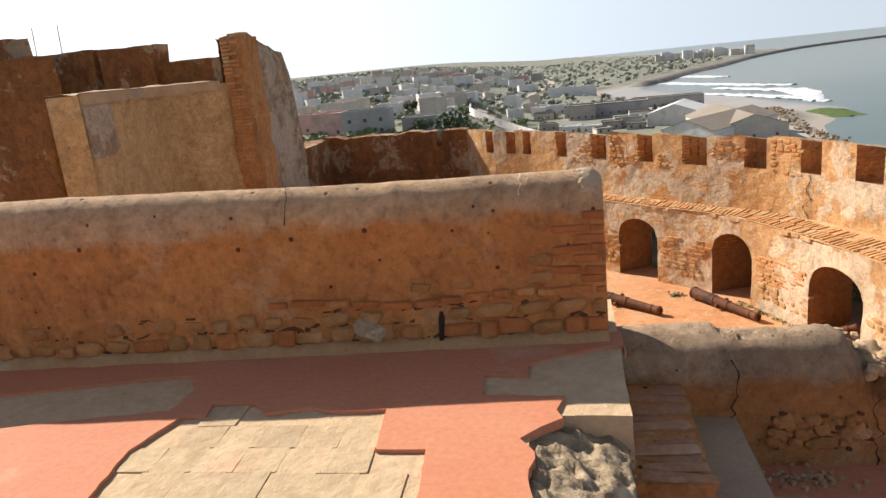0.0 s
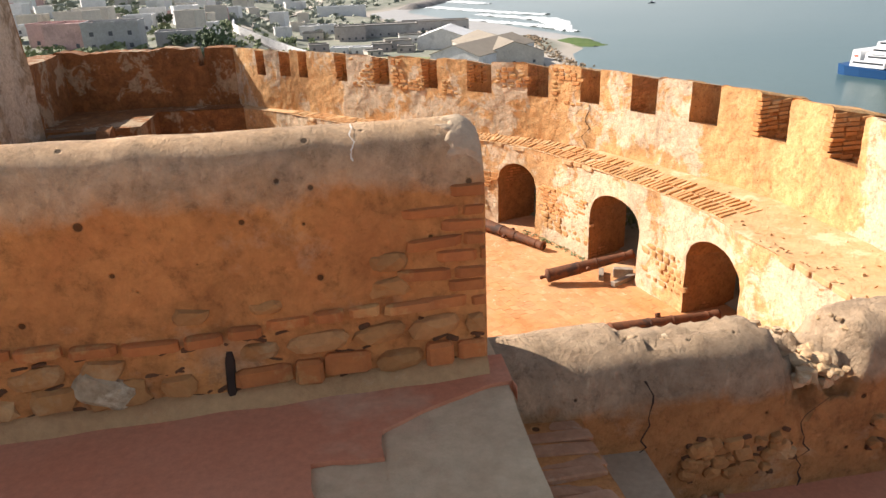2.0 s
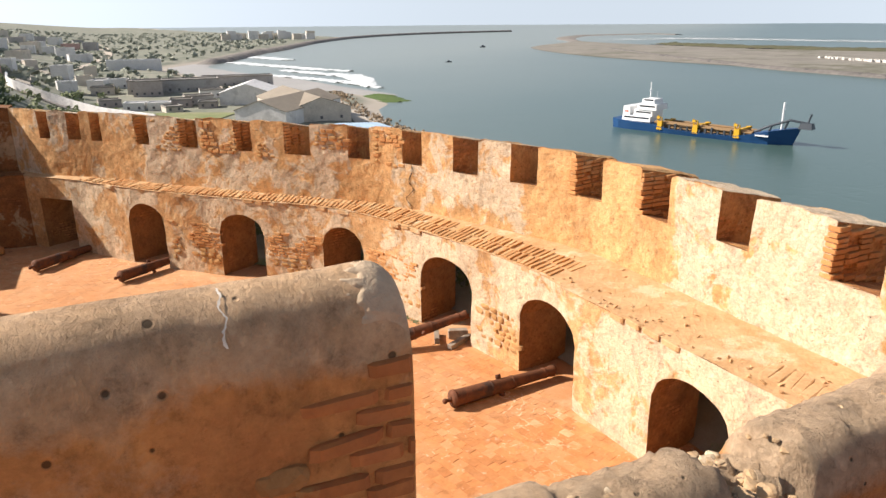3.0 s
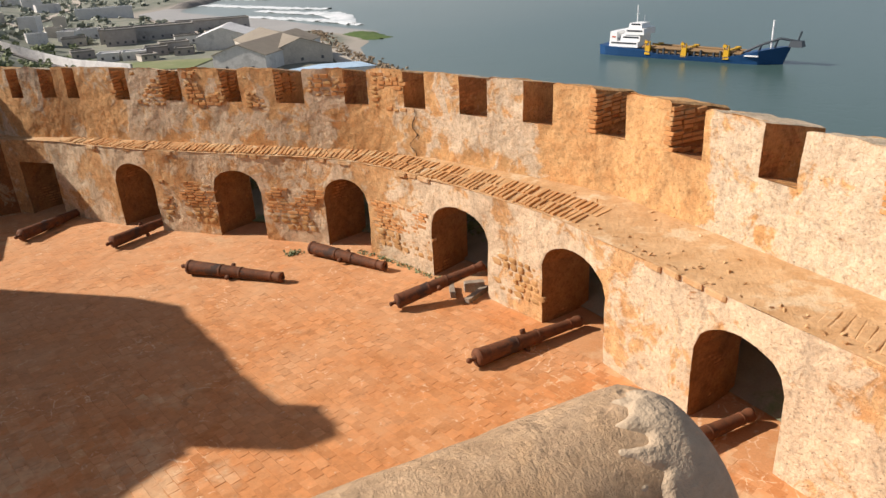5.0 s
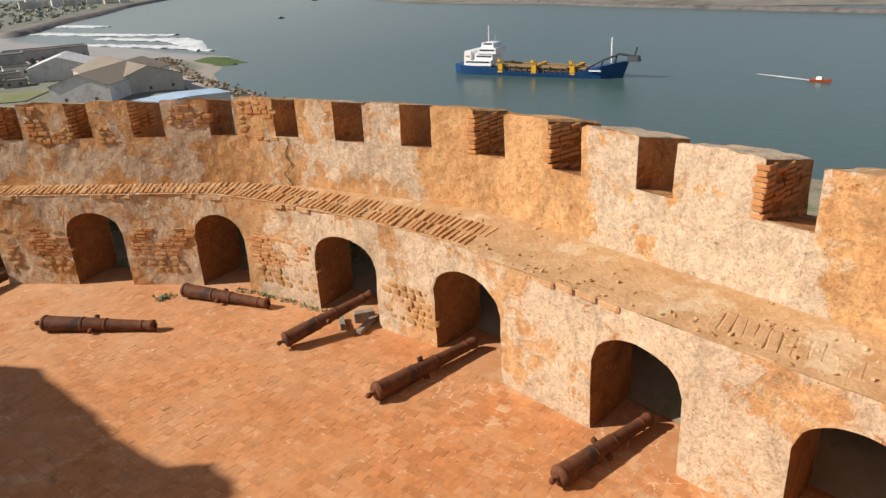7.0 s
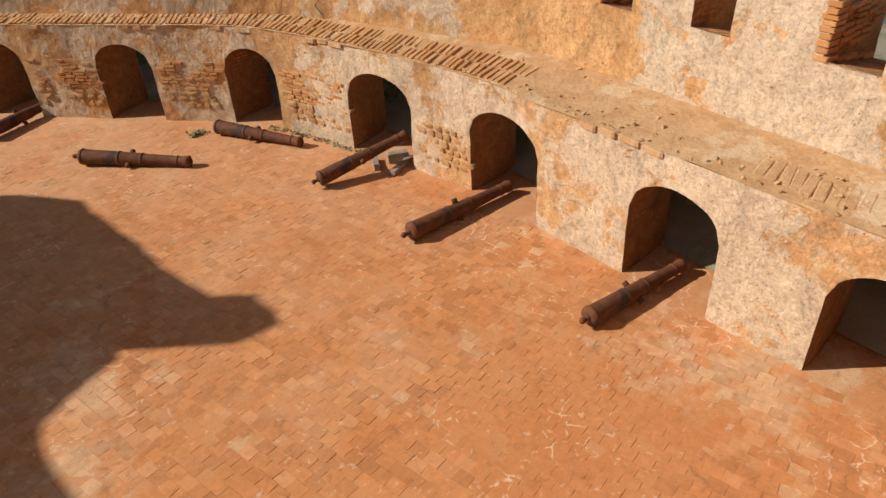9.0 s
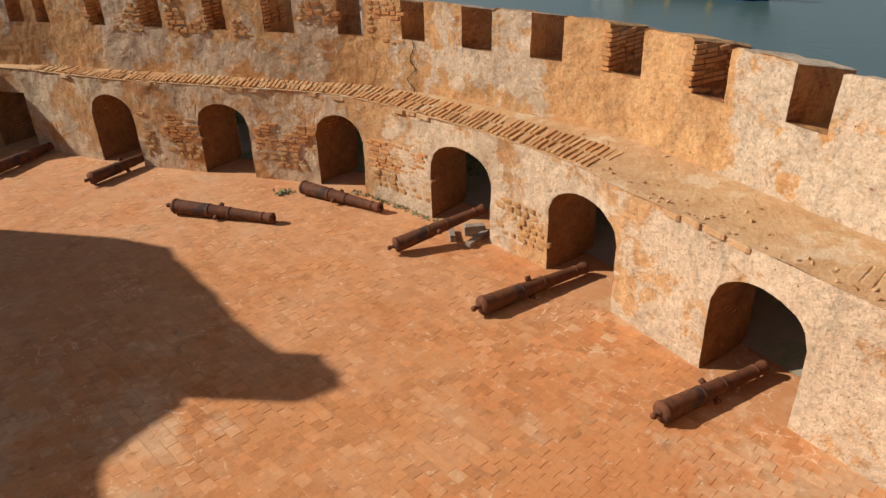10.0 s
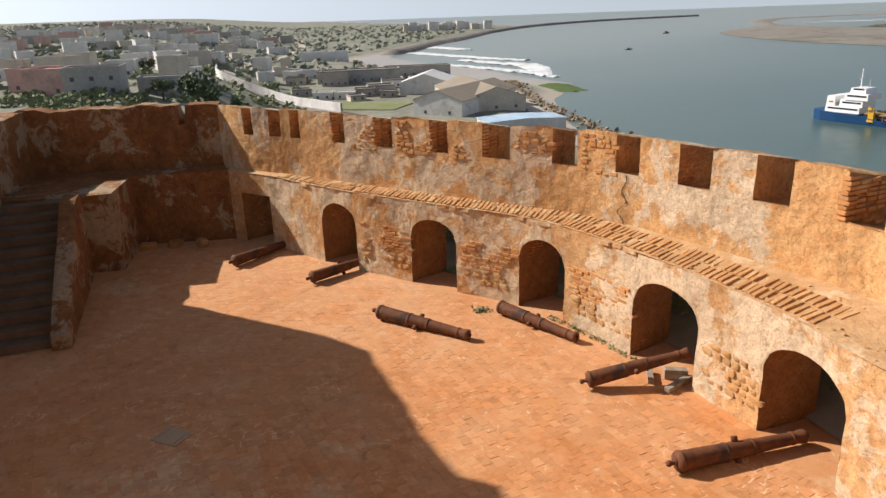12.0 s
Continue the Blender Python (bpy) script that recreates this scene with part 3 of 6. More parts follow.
# ruined tower and side wall that shade the court
bm, uvl = fresh()
slab(bm, uvl, -9.55, -8.78, 20.40, 21.5, FLOOR - 0.1, 2.95, 0.12, 0.09)
BACK = Line([(-9.35, 21.4), (-9.85, 23.0), (-10.20, 24.9), (-10.22, 26.3), (-10.18, 27.85)])


def back_top(s):
    z = float(np.interp(s, [0, 3.6, 5.6, 6.1, 6.5], [2.95, 2.95, 2.55, 1.75, -0.9]))
    return z + 0.10 * noise.noise(Vector((s * 1.7, 6, 1)))


upright(bm, uvl, BACK, 0, BACK.length, FLOOR - 0.1, back_top, 0, 0.15, 0.06, mat=1)
upright(bm, uvl, BACK, 0, BACK.length, FLOOR - 0.1, back_top, 0.7, 0.15, 0.06, out=True)
level(bm, uvl, BACK, 0, BACK.length, -0.03, 0.73, back_top, 0.12, 0.05)
tower = tagged(part("wall_tower_pier", bm, [MAT_OLD, MAT_GREY], None, "tall ruined pier of bare brick and grey plaster"), kind="structure")
bm, uvl = fresh()
SIDE = Line([(-10.25, 12.9), (-10.5, 14.6), (-10.8, 17.0), (-11.15, 19.1), (-10.75, 19.8), (-9.45, 20.5)])
upright(bm, uvl, SIDE, 1.83, SIDE.length, FLOOR - 0.1, lambda s: 1.70 + 0.05 * noise.noise(Vector((s, 2, 2))), 0, 0.15, 0.05)
upright(bm, uvl, SIDE, 1.83, SIDE.length, FLOOR - 0.1, 1.65, 0.8, 0.3, 0.05, out=True)
level(bm, uvl, SIDE, 1.83, SIDE.length, -0.02, 0.82, 1.72, 0.15, 0.04)
x, y, nx, ny = SIDE.at(1.83)
rows = [[(x - nx * o, y - ny * o, z) for z in spread(FLOOR - 0.1, 1.72, 0.3)] for o in spread(0, 0.8, 0.2)]
sheet(bm, uvl, rows, [[(p[1], p[2]) for p in r] for r in rows], flip=True)
side_wall = tagged(part("wall_side", bm, MAT_SIDE, None, "high ochre plaster wall with a worn grey coping"), kind="structure")
bm, uvl = fresh()
upright(bm, uvl, SIDE, 1.78, SIDE.length - 0.3, lambda s: 1.50 + 0.05 * noise.noise(Vector((s * 2.5, 5, 2))), 1.76, -0.07, 0.1, 0.06)
level(bm, uvl, SIDE, 1.78, SIDE.length - 0.3, -0.08, 0.85, 1.77, 0.12, 0.06)
part("coping", bm, MAT_CAP, side_wall, "worn grey plaster coping")
bm, uvl = fresh()
upright(bm, uvl, SIDE, 1.86, 3.25, lambda s: 0.30 + 0.10 * noise.noise(Vector((s * 2, 4, 4))) + 0.9 * max(0.0, s - 2.85) ** 2, 1.52, -0.025, 0.07, 0.05)
part("repair_patch", bm, MAT_GREY, side_wall, "pale grey plaster repair")
bm, uvl = fresh()
slab(bm, uvl, -20.36, -18.02, 19.47, 22.92, FLOOR, 3.73, 0.25, 0.06)
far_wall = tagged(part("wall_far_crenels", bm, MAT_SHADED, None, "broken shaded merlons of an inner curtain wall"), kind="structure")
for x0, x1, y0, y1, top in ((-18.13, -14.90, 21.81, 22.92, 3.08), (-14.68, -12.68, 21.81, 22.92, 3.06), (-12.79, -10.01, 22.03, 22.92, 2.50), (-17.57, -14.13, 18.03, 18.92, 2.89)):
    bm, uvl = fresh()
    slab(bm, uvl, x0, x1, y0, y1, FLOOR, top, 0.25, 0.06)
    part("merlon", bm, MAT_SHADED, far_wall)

# the ruined group stands a little nearer to the terrace than its plan was drawn
NEARER = Matrix.Translation((0.73, -0.60, 0.0)) @ Matrix.Diagonal((0.934, 0.934, 1.0, 1.0)) @ Matrix.Translation((-0.73, 0.60, 0.0))
for ob in (tower, side_wall, far_wall):
    ob.matrix_basis = NEARER

# terrace on which the walk goes
bm, uvl = fresh()
slab(bm, uvl, -10.5, 0.50, -6.0, 4.02, FLOOR - 0.1, -0.02, 0.3, 0.004)
slab(bm, uvl, 0.48, 0.97, 2.44, 4.02, FLOOR - 0.1, -0.02, 0.1, 0.012)
terrace = tagged(part("floor_terrace", bm, MAT_SCREED, None, "cream screed terrace under broken red tiles"), kind="structure")
bm, uvl = fresh()
slab(bm, uvl, 0.95, 10.0, -6.0, 3.80, FLOOR - 0.1, -0.85, 0.3, 0.01)
tagged(part("floor_landing", bm, MAT_RED, None, "dusty red tiled landing below the terrace steps"), kind="structure")
bm, uvl = fresh()
rows = []
for x in spread(0.40, 0.955, 0.018):
    r = []
    for y in spread(-3.0, 2.47, 0.02):
        q = Vector((x, y, 1.0))
        z = -0.022 - 0.30 * max(0.0, x - 0.56) - 0.07 * abs(noise.noise(q * 6)) - 0.045 * abs(noise.noise(q * 15)) - 0.02 * noise.noise(q * 37)
        r.append((x + rough((x, y, 9), 0.012), y + rough((x, y, 4), 0.012), z if x < 0.945 else -0.9))
    rows.append(r)
sheet(bm, uvl, rows, [[(p[0], p[1]) for p in r] for r in rows], flip=True)
tagged(part("floor_broken_edge", bm, MAT_RUBBLE, None, "crumbled lime rubble at the broken terrace edge", smooth=True), kind="structure")


# low walls with rounded tops
def low_wall(name, x0, x1, front, profile, mat, label, topz=None, step=0.032, skip=None):
    """A wall along x; profile: (depth from the front, height) from the front foot over the top to the back."""
    bm, uvl = fresh()
    pts = []
    for (a, b), (c, d) in zip(profile, profile[1:]):
        n = max(1, int(math.hypot(c - a, d - b) / step))
        pts += [(a + (c - a) * k / n, b + (d - b) * k / n) for k in range(n)]
    pts.append(profile[-1])
    run = [0.0]
    for p, q in zip(pts, pts[1:]):
        run.append(run[-1] + math.hypot(q[0] - p[0], q[1] - p[1]))
    rows, uvs = [], []
    for x in spread(x0, x1, step):
        r, u = [], []
        for (d, z), v in zip(pts, run):
            zz = z + (topz(x) if topz and z > -0.2 else 0.0)
            if skip:
                zz = skip(x, d, zz)
            p = Vector((x, front(x) + d, zz))
            e = rough(p, 0.012) + 0.5 * rough(p * 3.0, 0.010)
            r.append((p.x, p.y - e * (1 if d < 0.17 else -1), p.z + (0.6 * e if z > profile[1][1] else 0)))
            u.append((x, v))
        rows.append(r)
        uvs.append(u)
    sheet(bm, uvl, rows, uvs, flip=False)
    for row, fl in ((rows[0], True), (rows[-1], False)):
        c = [bm.verts.new(p) for p in row]
        f = bm.faces.new(c if fl else list(reversed(c)))
        for lp in f.loops:
            lp[uvl].uv = (lp.vert.co.y, lp.vert.co.z)
    return tagged(part(name, bm, mat, None, label), kind="structure")


NEAR_FRONT = lambda x: 3.265 + 0.055 * x


def arc(front, base, crown, back, foot, top_foot, n=16):
    """A round-topped profile: upright front, elliptic top, upright back."""
    mid, half = (front + back) / 2, (back - front) / 2
    pts = [(front, foot), (front, base)]
    for k in range(1, n):
        a = math.pi * k / n
        pts.append((mid - half * math.cos(a), base + (crown - base) * math.sin(a) ** 0.8))
    return pts + [(back, base), (back, top_foot)]


CAP_BASE, CAP_TOP, CAP_HALF = 0.72, 0.975, 0.162


def cap_rise(x):
    """Top of the low wall: rises gently to the far end and is worn round at the near end."""
    return 0.030 * min(3.0, max(0.0, -x)) - 0.055 * max(0.0, (x - 0.83) / 0.085) ** 2.2


near_wall = low_wall("wall_low", -10.0, 0.915, NEAR_FRONT, arc(0.0, CAP_BASE, CAP_TOP, 2 * CAP_HALF, -0.05, -0.1), MAT_NEAR, "low ochre plaster wall with a rounded pale top",
                     topz=cap_rise)


def broken(x, d, z):
    k = max(0.0, 1 - abs(x - 2.45) / 0.22)
    if z > -0.5 and k > 0:
        z -= (0.10 + 0.25 * abs(noise.noise(Vector((x * 9, d * 9, 1))))) * min(1.0, k * 2.5) * min(1.0, (z + 0.5) * 4)
    if 1.55 < x < 3.6 and z > -0.32:
        skin = 0.17 + 0.07 * noise.noise(Vector((x * 3.1, 0, 6)))
        if d > skin:
            z -= 0.025 + 0.05 * abs(noise.noise(Vector((x * 14, d * 14, 3)))) + 0.03 * abs(noise.noise(Vector((x * 31, d * 31, 5))))
    return z


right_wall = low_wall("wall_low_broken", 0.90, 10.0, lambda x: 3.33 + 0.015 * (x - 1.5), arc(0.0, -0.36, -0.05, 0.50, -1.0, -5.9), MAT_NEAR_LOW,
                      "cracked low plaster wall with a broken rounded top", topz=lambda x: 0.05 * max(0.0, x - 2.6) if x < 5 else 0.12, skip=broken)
for ob in (near_wall, right_wall):
    ob.data.polygons.foreach_set("use_smooth", [True] * len(ob.data.polygons))

# ---- sea and land ----
SEA = -50.0
MAT_SEA, nt, bs = material("river_mouth_water", 0.28)
p = n_pos(nt)
xyz = n_split(nt, p)
# pale sun-glare haze towards the far left, mixed into the water colour
glare_haze = n_math(nt, "ADD", n_math(nt, "SUBTRACT", n_math(nt, "DIVIDE", xyz[1], 1400.0), n_math(nt, "DIVIDE", xyz[0], 1600.0)), n_math(nt, "MULTIPLY", n_noise(nt, p, 0.004, 5, 0.6), 0.25))
c = n_mix(nt, n_ramp(nt, glare_haze, (0.16, 0), (0.60, 1)), (0.058, 0.102, 0.088), (0.20, 0.228, 0.19))
nt.links.new(c, bs.inputs["Base Color"])
bs.inputs["Specular IOR Level"].default_value = 0.42
n_bump(nt, bs, n_math(nt, "ADD", n_noise(nt, p, 0.35, 5, 0.65), n_noise(nt, p, 0.05, 3, 0.5)), 0.25, 0.6)
bm, uvl = fresh()
rows = [[(x, y, SEA) for y in spread(-4700, 4700, 940)] for x in spread(-4700, 4700, 940)]
sheet(bm, uvl, rows, [[(0, 0)] * 11] * 11, flip=True)
tagged(part("water", bm, MAT_SEA, None, "grey-green estuary water opening to the sea"), kind="structure")

COAST = [(100, -800), (112, -50), (104, 150), (112, 250), (120, 300), (123, 320), (135, 369), (146, 410), (158, 425), (163, 450), (160, 490), (141, 504), (131, 545), (114, 603), (100, 652), (80, 690),
         (58, 760), (48, 832), (80, 890), (111, 948), (182, 1137), (247, 1263), (400, 1600), (560, 1920), (540, 2100), (450, 2400), (300, 3200), (100, 4600)]
cx, cy = np.array(COAST).T


def ground(x, y):
    """Height of the land."""
    fort = math.hypot(x - 0.0, y - 8.0)
    inland = float(np.interp(y, cy, cx)) - x
    q = x / max(y, 60.0)
    t = min(1.0, max(0.0, (-0.02 - q) / 0.2))
    g = -46.0 + 24.0 * t * t * (3 - 2 * t)
    if y > 900:
        g += min(22.0, (y - 900) * 0.010 * t)
    g += 1.5 * noise.noise(Vector((x * 0.01, y * 0.01, 0)))
    g = SEA - 1.5 + min(g - SEA + 1.5, max(-1.5, inland * 0.16))
    near = min(1.0, max(0.0, (fort - 26.0) / 150.0))
    near = near ** 0.8
    return -7.5 * (1 - near) + g * near if fort < 176 else g


MAT_LAND, nt, bs = material("scrub_and_sand_land", 0.95)
p = n_pos(nt)
f = n_noise(nt, p, 0.02, 8, 0.7, 0.5)
c = n_mix(nt, n_ramp(nt, f, (0.42, 0), (0.56, 1)), (0.16, 0.17, 0.125), (0.26, 0.25, 0.195))
c = n_mix(nt, n_ramp(nt, n_noise(nt, p, 0.15, 6, 0.7), (0.45, 0), (0.6, 0.6)), c, (0.18, 0.20, 0.145))
zz = n_split(nt, p)[2]
c = n_mix(nt, n_ramp(nt, n_math(nt, "DIVIDE", zz, -100.0), (0.472, 0), (0.488, 1)), c, (0.42, 0.37, 0.30))
nt.links.new(c, bs.inputs["Base Color"])
bm, uvl = fresh()
ang = [radians(a) for a in spread(-100, 100, 1.0)]
rad = [24, 30, 38, 50, 70, 95, 125, 160, 190, 220] + [220 * 1.06 ** k for k in range(1, 53)]
rows = [[(r * math.sin(a), 8 + r * math.cos(a), ground(r * math.sin(a), 8 + r * math.cos(a))) for r in rad] for a in ang]
sheet(bm, uvl, rows, [[(0, 0)] * len(rad)] * len(ang), flip=False)
tagged(part("ground", bm, MAT_LAND, None, "scrubby coastal land sloping down to the estuary"), kind="structure")
# bank of earth between the battery and the slope
bm, uvl = fresh()
rows = []
for q in spread(0.0, FACE.length, 0.7):
    r = []
    for o in (1.1, 2.0, 3.5, 6.0, 10.0, 16.0, 26.0):
        x, y, _, _ = FACE.at(q, o)
        r.append((x, y, FLOOR + float(np.interp(o, [1.1, 3.5, 6.0, 10.0, 26.0], [0.03, 0.75, 0.4, -0.9, -3.0])) + rough((x, y, 0), 0.2 if o > 1.5 else 0.0, 0.5)))
    rows.append(r)
sheet(bm, uvl, rows, [[(0, 0)] * 7] * len(rows), flip=True)
tagged(part("ground_bank", bm, MAT_EARTH, None, "weedy earth bank outside the battery wall"), kind="structure")


# ---- the court: pavers, walkway bricks, masonry, stairs ----
def cuboid(sx, sy, sz, wear=0.06, seed=0):
    """A worn box: cut corners, uneven faces; its foot is at z = 0."""
    r = random.Random(seed)
    bm = bmesh.new()
    bmesh.ops.create_cube(bm, size=1.0)
    bmesh.ops.bevel(bm, geom=bm.edges[:], offset=wear, segments=1, affect="EDGES")
    for v in bm.verts:
        v.co = Vector((v.co.x * sx, v.co.y * sy, (v.co.z + 0.5) * sz)) + Vector((r.uniform(-1, 1) * sx, r.uniform(-1, 1) * sy, r.uniform(-1, 1) * sz)) * 0.025
    return bm


def mesh_of(bm, name, mat):
    me = bpy.data.meshes.new(name)
    bm.normal_update()
    bm.to_mesh(me)
    bm.free()
    me.materials.append(mat)
    return me


def piece(name, me, parent, x, y, z, rz=0.0, size=(1, 1, 1), tilt=(0, 0)):
    ob = new(name, me)
    ob.parent = parent
    ob.matrix_basis = Matrix.LocRotScale((x, y, z), Euler((tilt[0], tilt[1], rz)), size)
    return ob


rng = random.Random(7)
WALKBRICKS = [mesh_of(cuboid(1, 1, 1, 0.08, 20 + k), "brick", MAT_WALKBRICK) for k in range(5)]
KERBS = [mesh_of(cuboid(1, 1, 1, 0.12, 30 + k), "kerb_stone", MAT_WALK) for k in range(4)]
BRICKS = [mesh_of(cuboid(1, 1, 1, 0.07, k), "brick", MAT_BRICK) for k in range(5)]
ENDBRICKS = [mesh_of(cuboid(1, 1, 1, 0.12, 80 + k), "brick", MAT_ENDBRICK) for k in range(5)]
STEPBRICKS = [mesh_of(cuboid(1, 1, 1, 0.10, 90 + k), "brick", MAT_STEPBRICK) for k in range(5)]


def lump(seed):
    bm = bmesh.new()
    bmesh.ops.create_icosphere(bm, subdivisions=2, radius=0.5)
    for v in bm.verts:
        d = v.co.copy()
        q = Vector([math.copysign(abs(c * 2) ** 0.55, c) * 0.5 for c in d])
        v.co = q * (1 + 0.30 * noise.noise(d * 2.4 + Vector((seed, 0, 0))))
    return bm


STONES = [mesh_of(lump(11 * k), "stone", MAT_STONE) for k in range(6)]
FOOT = [mesh_of(lump(5 + 7 * k), "stone", MAT_FOOT) for k in range(6)]


def shard(seed):
    r = random.Random(seed)
    bm = bmesh.new()
    vs = [bm.verts.new((r.uniform(-0.5, 0.5), r.uniform(-0.5, 0.5), r.uniform(-0.4, 0.4))) for _ in range(14)]
    out = bmesh.ops.convex_hull(bm, input=vs)
    for v in [v for v in bm.verts if not v.link_faces]:
        bm.verts.remove(v)
    return bm


CRUMBS = [mesh_of(lump(200 + 3 * k), "stone", MAT_CRUMB) for k in range(6)]
SHARDS = [mesh_of(shard(k), "stone", MAT_RUBBLE) for k in range(8)]

# pavers of the court
LAY = radians(-73)
CO, SI = math.cos(LAY), math.sin(LAY)
bm = bmesh.new()
near_pavers = []
for i in range(-110, 111):
    for j in range(-125, 126):
        u, v = (i + (0.5 if j % 2 else 0.0)) * 0.236, j * 0.192
        x, y = u * CO - v * SI - 1.0, u * SI + v * CO + 15.0
        if not (-10.3 < x < 8.4 and 4.2 < y < 28.3):
            continue
        s = FACE.near(x, y)
        fx, fy, nx, ny = FACE.at(s)
        if (x - fx) * nx + (y - fy) * ny < 0.10 or rng.random() < 0.025:
            continue
        h = rng.uniform(-0.0015, 0.0015) - (0.016 if rng.random() < 0.05 else 0.0)
        a = LAY + rng.uniform(-0.04, 0.04)
        w, d = rng.uniform(0.112, 0.1175), rng.uniform(0.091, 0.0955)
        if 3.4 < x < 6.6 and 6.6 < y < 9.6 and len(near_pavers) < 290:
            near_pavers.append((x, y, h, a, w, d))
            continue
        ca, sa = math.cos(a), math.sin(a)
        top, low = [], []
        for px, py in ((-w, -d), (w, -d), (w, d), (-w, d)):
            qx, qy = px + rng.uniform(-0.011, 0.011), py + rng.uniform(-0.011, 0.011)
            top.append(bm.verts.new((x + qx * ca - qy * sa, y + qx * sa + qy * ca, FLOOR + h + rng.uniform(-0.0015, 0.0015))))
            low.append(bm.verts.new((x + 1.05 * (qx * ca - qy * sa), y + 1.05 * (qx * sa + qy * ca), FLOOR - 0.03)))
        bm.faces.new(top)
        for k in range(4):
            bm.faces.new((low[k], low[(k + 1) % 4], top[(k + 1) % 4], top[k]))
tagged(part("pavers", bm, MAT_PAVER, court, "worn orange terracotta pavers"), kind="stuff")
PAVERS = [mesh_of(cuboid(1, 1, 1, 0.03, 40 + k), "paver", MAT_PAVER) for k in range(4)]
for x, y, h, a, w, d in near_pavers:
    piece("paver", rng.choice(PAVERS), court, x, y, FLOOR - 0.03 + h, a, (2 * w, 2 * d, 0.03))

# bricks on edge across the wall walk
count = 0
s_a, s_b = FACE.near(-1.4, 26.6), FACE.near(7.42, 13.0)
s = s_a
while s < s_b:
    x0, y0, nx, ny = FACE.at(s)
    f = s / FACE.length
    width = min(1.25, 0.80 + 0.55 * f)
    a = math.atan2(-ny, -nx) + radians(16)
    for k in range(2):
        if rng.random() < 0.07:
            continue
        o = 0.02 + width * (0.25 + 0.5 * k)
        L = width * rng.uniform(0.44, 0.50)
        piece("brick", rng.choice(WALKBRICKS), wall_walk, x0 - nx * o + rng.uniform(-0.02, 0.02), y0 - ny * o + rng.uniform(-0.02, 0.02), WALK - 0.043 + rng.uniform(-0.010, 0.012),
              a + rng.uniform(-0.06, 0.06), (L, 0.088, 0.085))
    s += 0.135
for k in range(14):
    s = FACE.near(8.1, 8.2) + k * 0.17
    x0, y0, nx, ny = FACE.at(s, 0.55 + 0.05 * math.sin(k))
    piece("brick", rng.choice(KERBS), wall_walk, x0, y0, WALK - 0.068 + rng.uniform(0, 0.012), math.atan2(-ny, -nx) + radians(14) + rng.uniform(-0.05, 0.05), (rng.uniform(0.5, 0.64), 0.158, 0.085))
# broken kerb along the inner edge of the walk
s = FACE.near(-1.4, 26.6)
while s < FACE.length - 3:
    L = rng.uniform(0.24, 0.42)
    x0, y0, nx, ny = FACE.at(s + L / 2, 0.05 + rng.uniform(-0.02, 0.03))
    if noise.noise(Vector((s * 0.8, 3, 3))) > 0.0 and rng.random() < 0.7:
        piece("kerb_stone", rng.choice(KERBS), wall_walk, x0, y0, WALK - 0.105 + rng.uniform(-0.015, 0.02), math.atan2(nx, -ny) + rng.uniform(-0.15, 0.15), (L, rng.uniform(0.13, 0.20), 0.11))
    s += L + rng.uniform(0.0, 0.08)

# loose rubble along the walk
bm = bmesh.new()
for k in range(420):
    q = rng.uniform(2.0, FACE.length - 4)
    o = abs(rng.gauss(0.0, 0.25)) + 0.02 if rng.random() < 0.5 else rng.uniform(0.05, 1.6)
    x0, y0, nx, ny = FACE.at(q, o)
    w = rng.uniform(0.015, 0.055)
    vs = [bm.verts.new((x0 + rng.uniform(-w, w), y0 + rng.uniform(-w, w), WALK + 0.01 + rng.uniform(-0.02, w))) for _ in range(8)]
    bmesh.ops.convex_hull(bm, input=vs)
tagged(part("walk_rubble", bm, MAT_WALK, wall_walk, "crumbled mortar and brick bits"), kind="stuff")
# worn stone drain cover in the court
drain = new("drain_cover")
tagged(drain, "small grey stone drain cover sunk in the court paving", "drain")
for x, w in ((0.0, 0.42), (0.26, 0.07), (-0.26, 0.07)):
    b = part("slab" if w > 0.1 else "kerb", cuboid(w, 0.46, 0.06, 0.06, int(w * 50)), MAT_CEMENT, drain)
    b.location = (x, 0, 0)
drain.matrix_basis = pose(-3.2, 15.9, FLOOR - 0.03, 0, 0, -34)
# brick toothing of the merlon ends
for n, (g0, g1) in enumerate(gaps):
    if n not in (2, 3, 4, 5, 10, 11, 13):
        continue
    z = SILL + 0.02
    row = 0
    while z < TOP - 0.12:
        hgt = rng.uniform(0.062, 0.08)
        for o in ((0.12, 0.40, 0.68, 0.96, 1.24) if n > 7 else (0.14, 0.5, 0.9)):
            if (rng.random() < (0.16 if n != 13 else 0.45) and o > 0.2) or z + hgt > crest(g0 - 0.04, o + 0.12) - 0.01:
                continue
            x0, y0, nx, ny = PARA.at(g0 - rng.uniform(0.02, 0.05), o)
            piece("brick", rng.choice(BRICKS), parapet, x0, y0, z - (FALL * o if z < SILL + 0.05 else 0.0), math.atan2(-ny, -nx) + rng.uniform(-0.08, 0.08), (rng.uniform(0.24, 0.29), rng.uniform(0.16, 0.24), hgt))
        z += hgt + rng.uniform(0.012, 0.022)
        row += 1
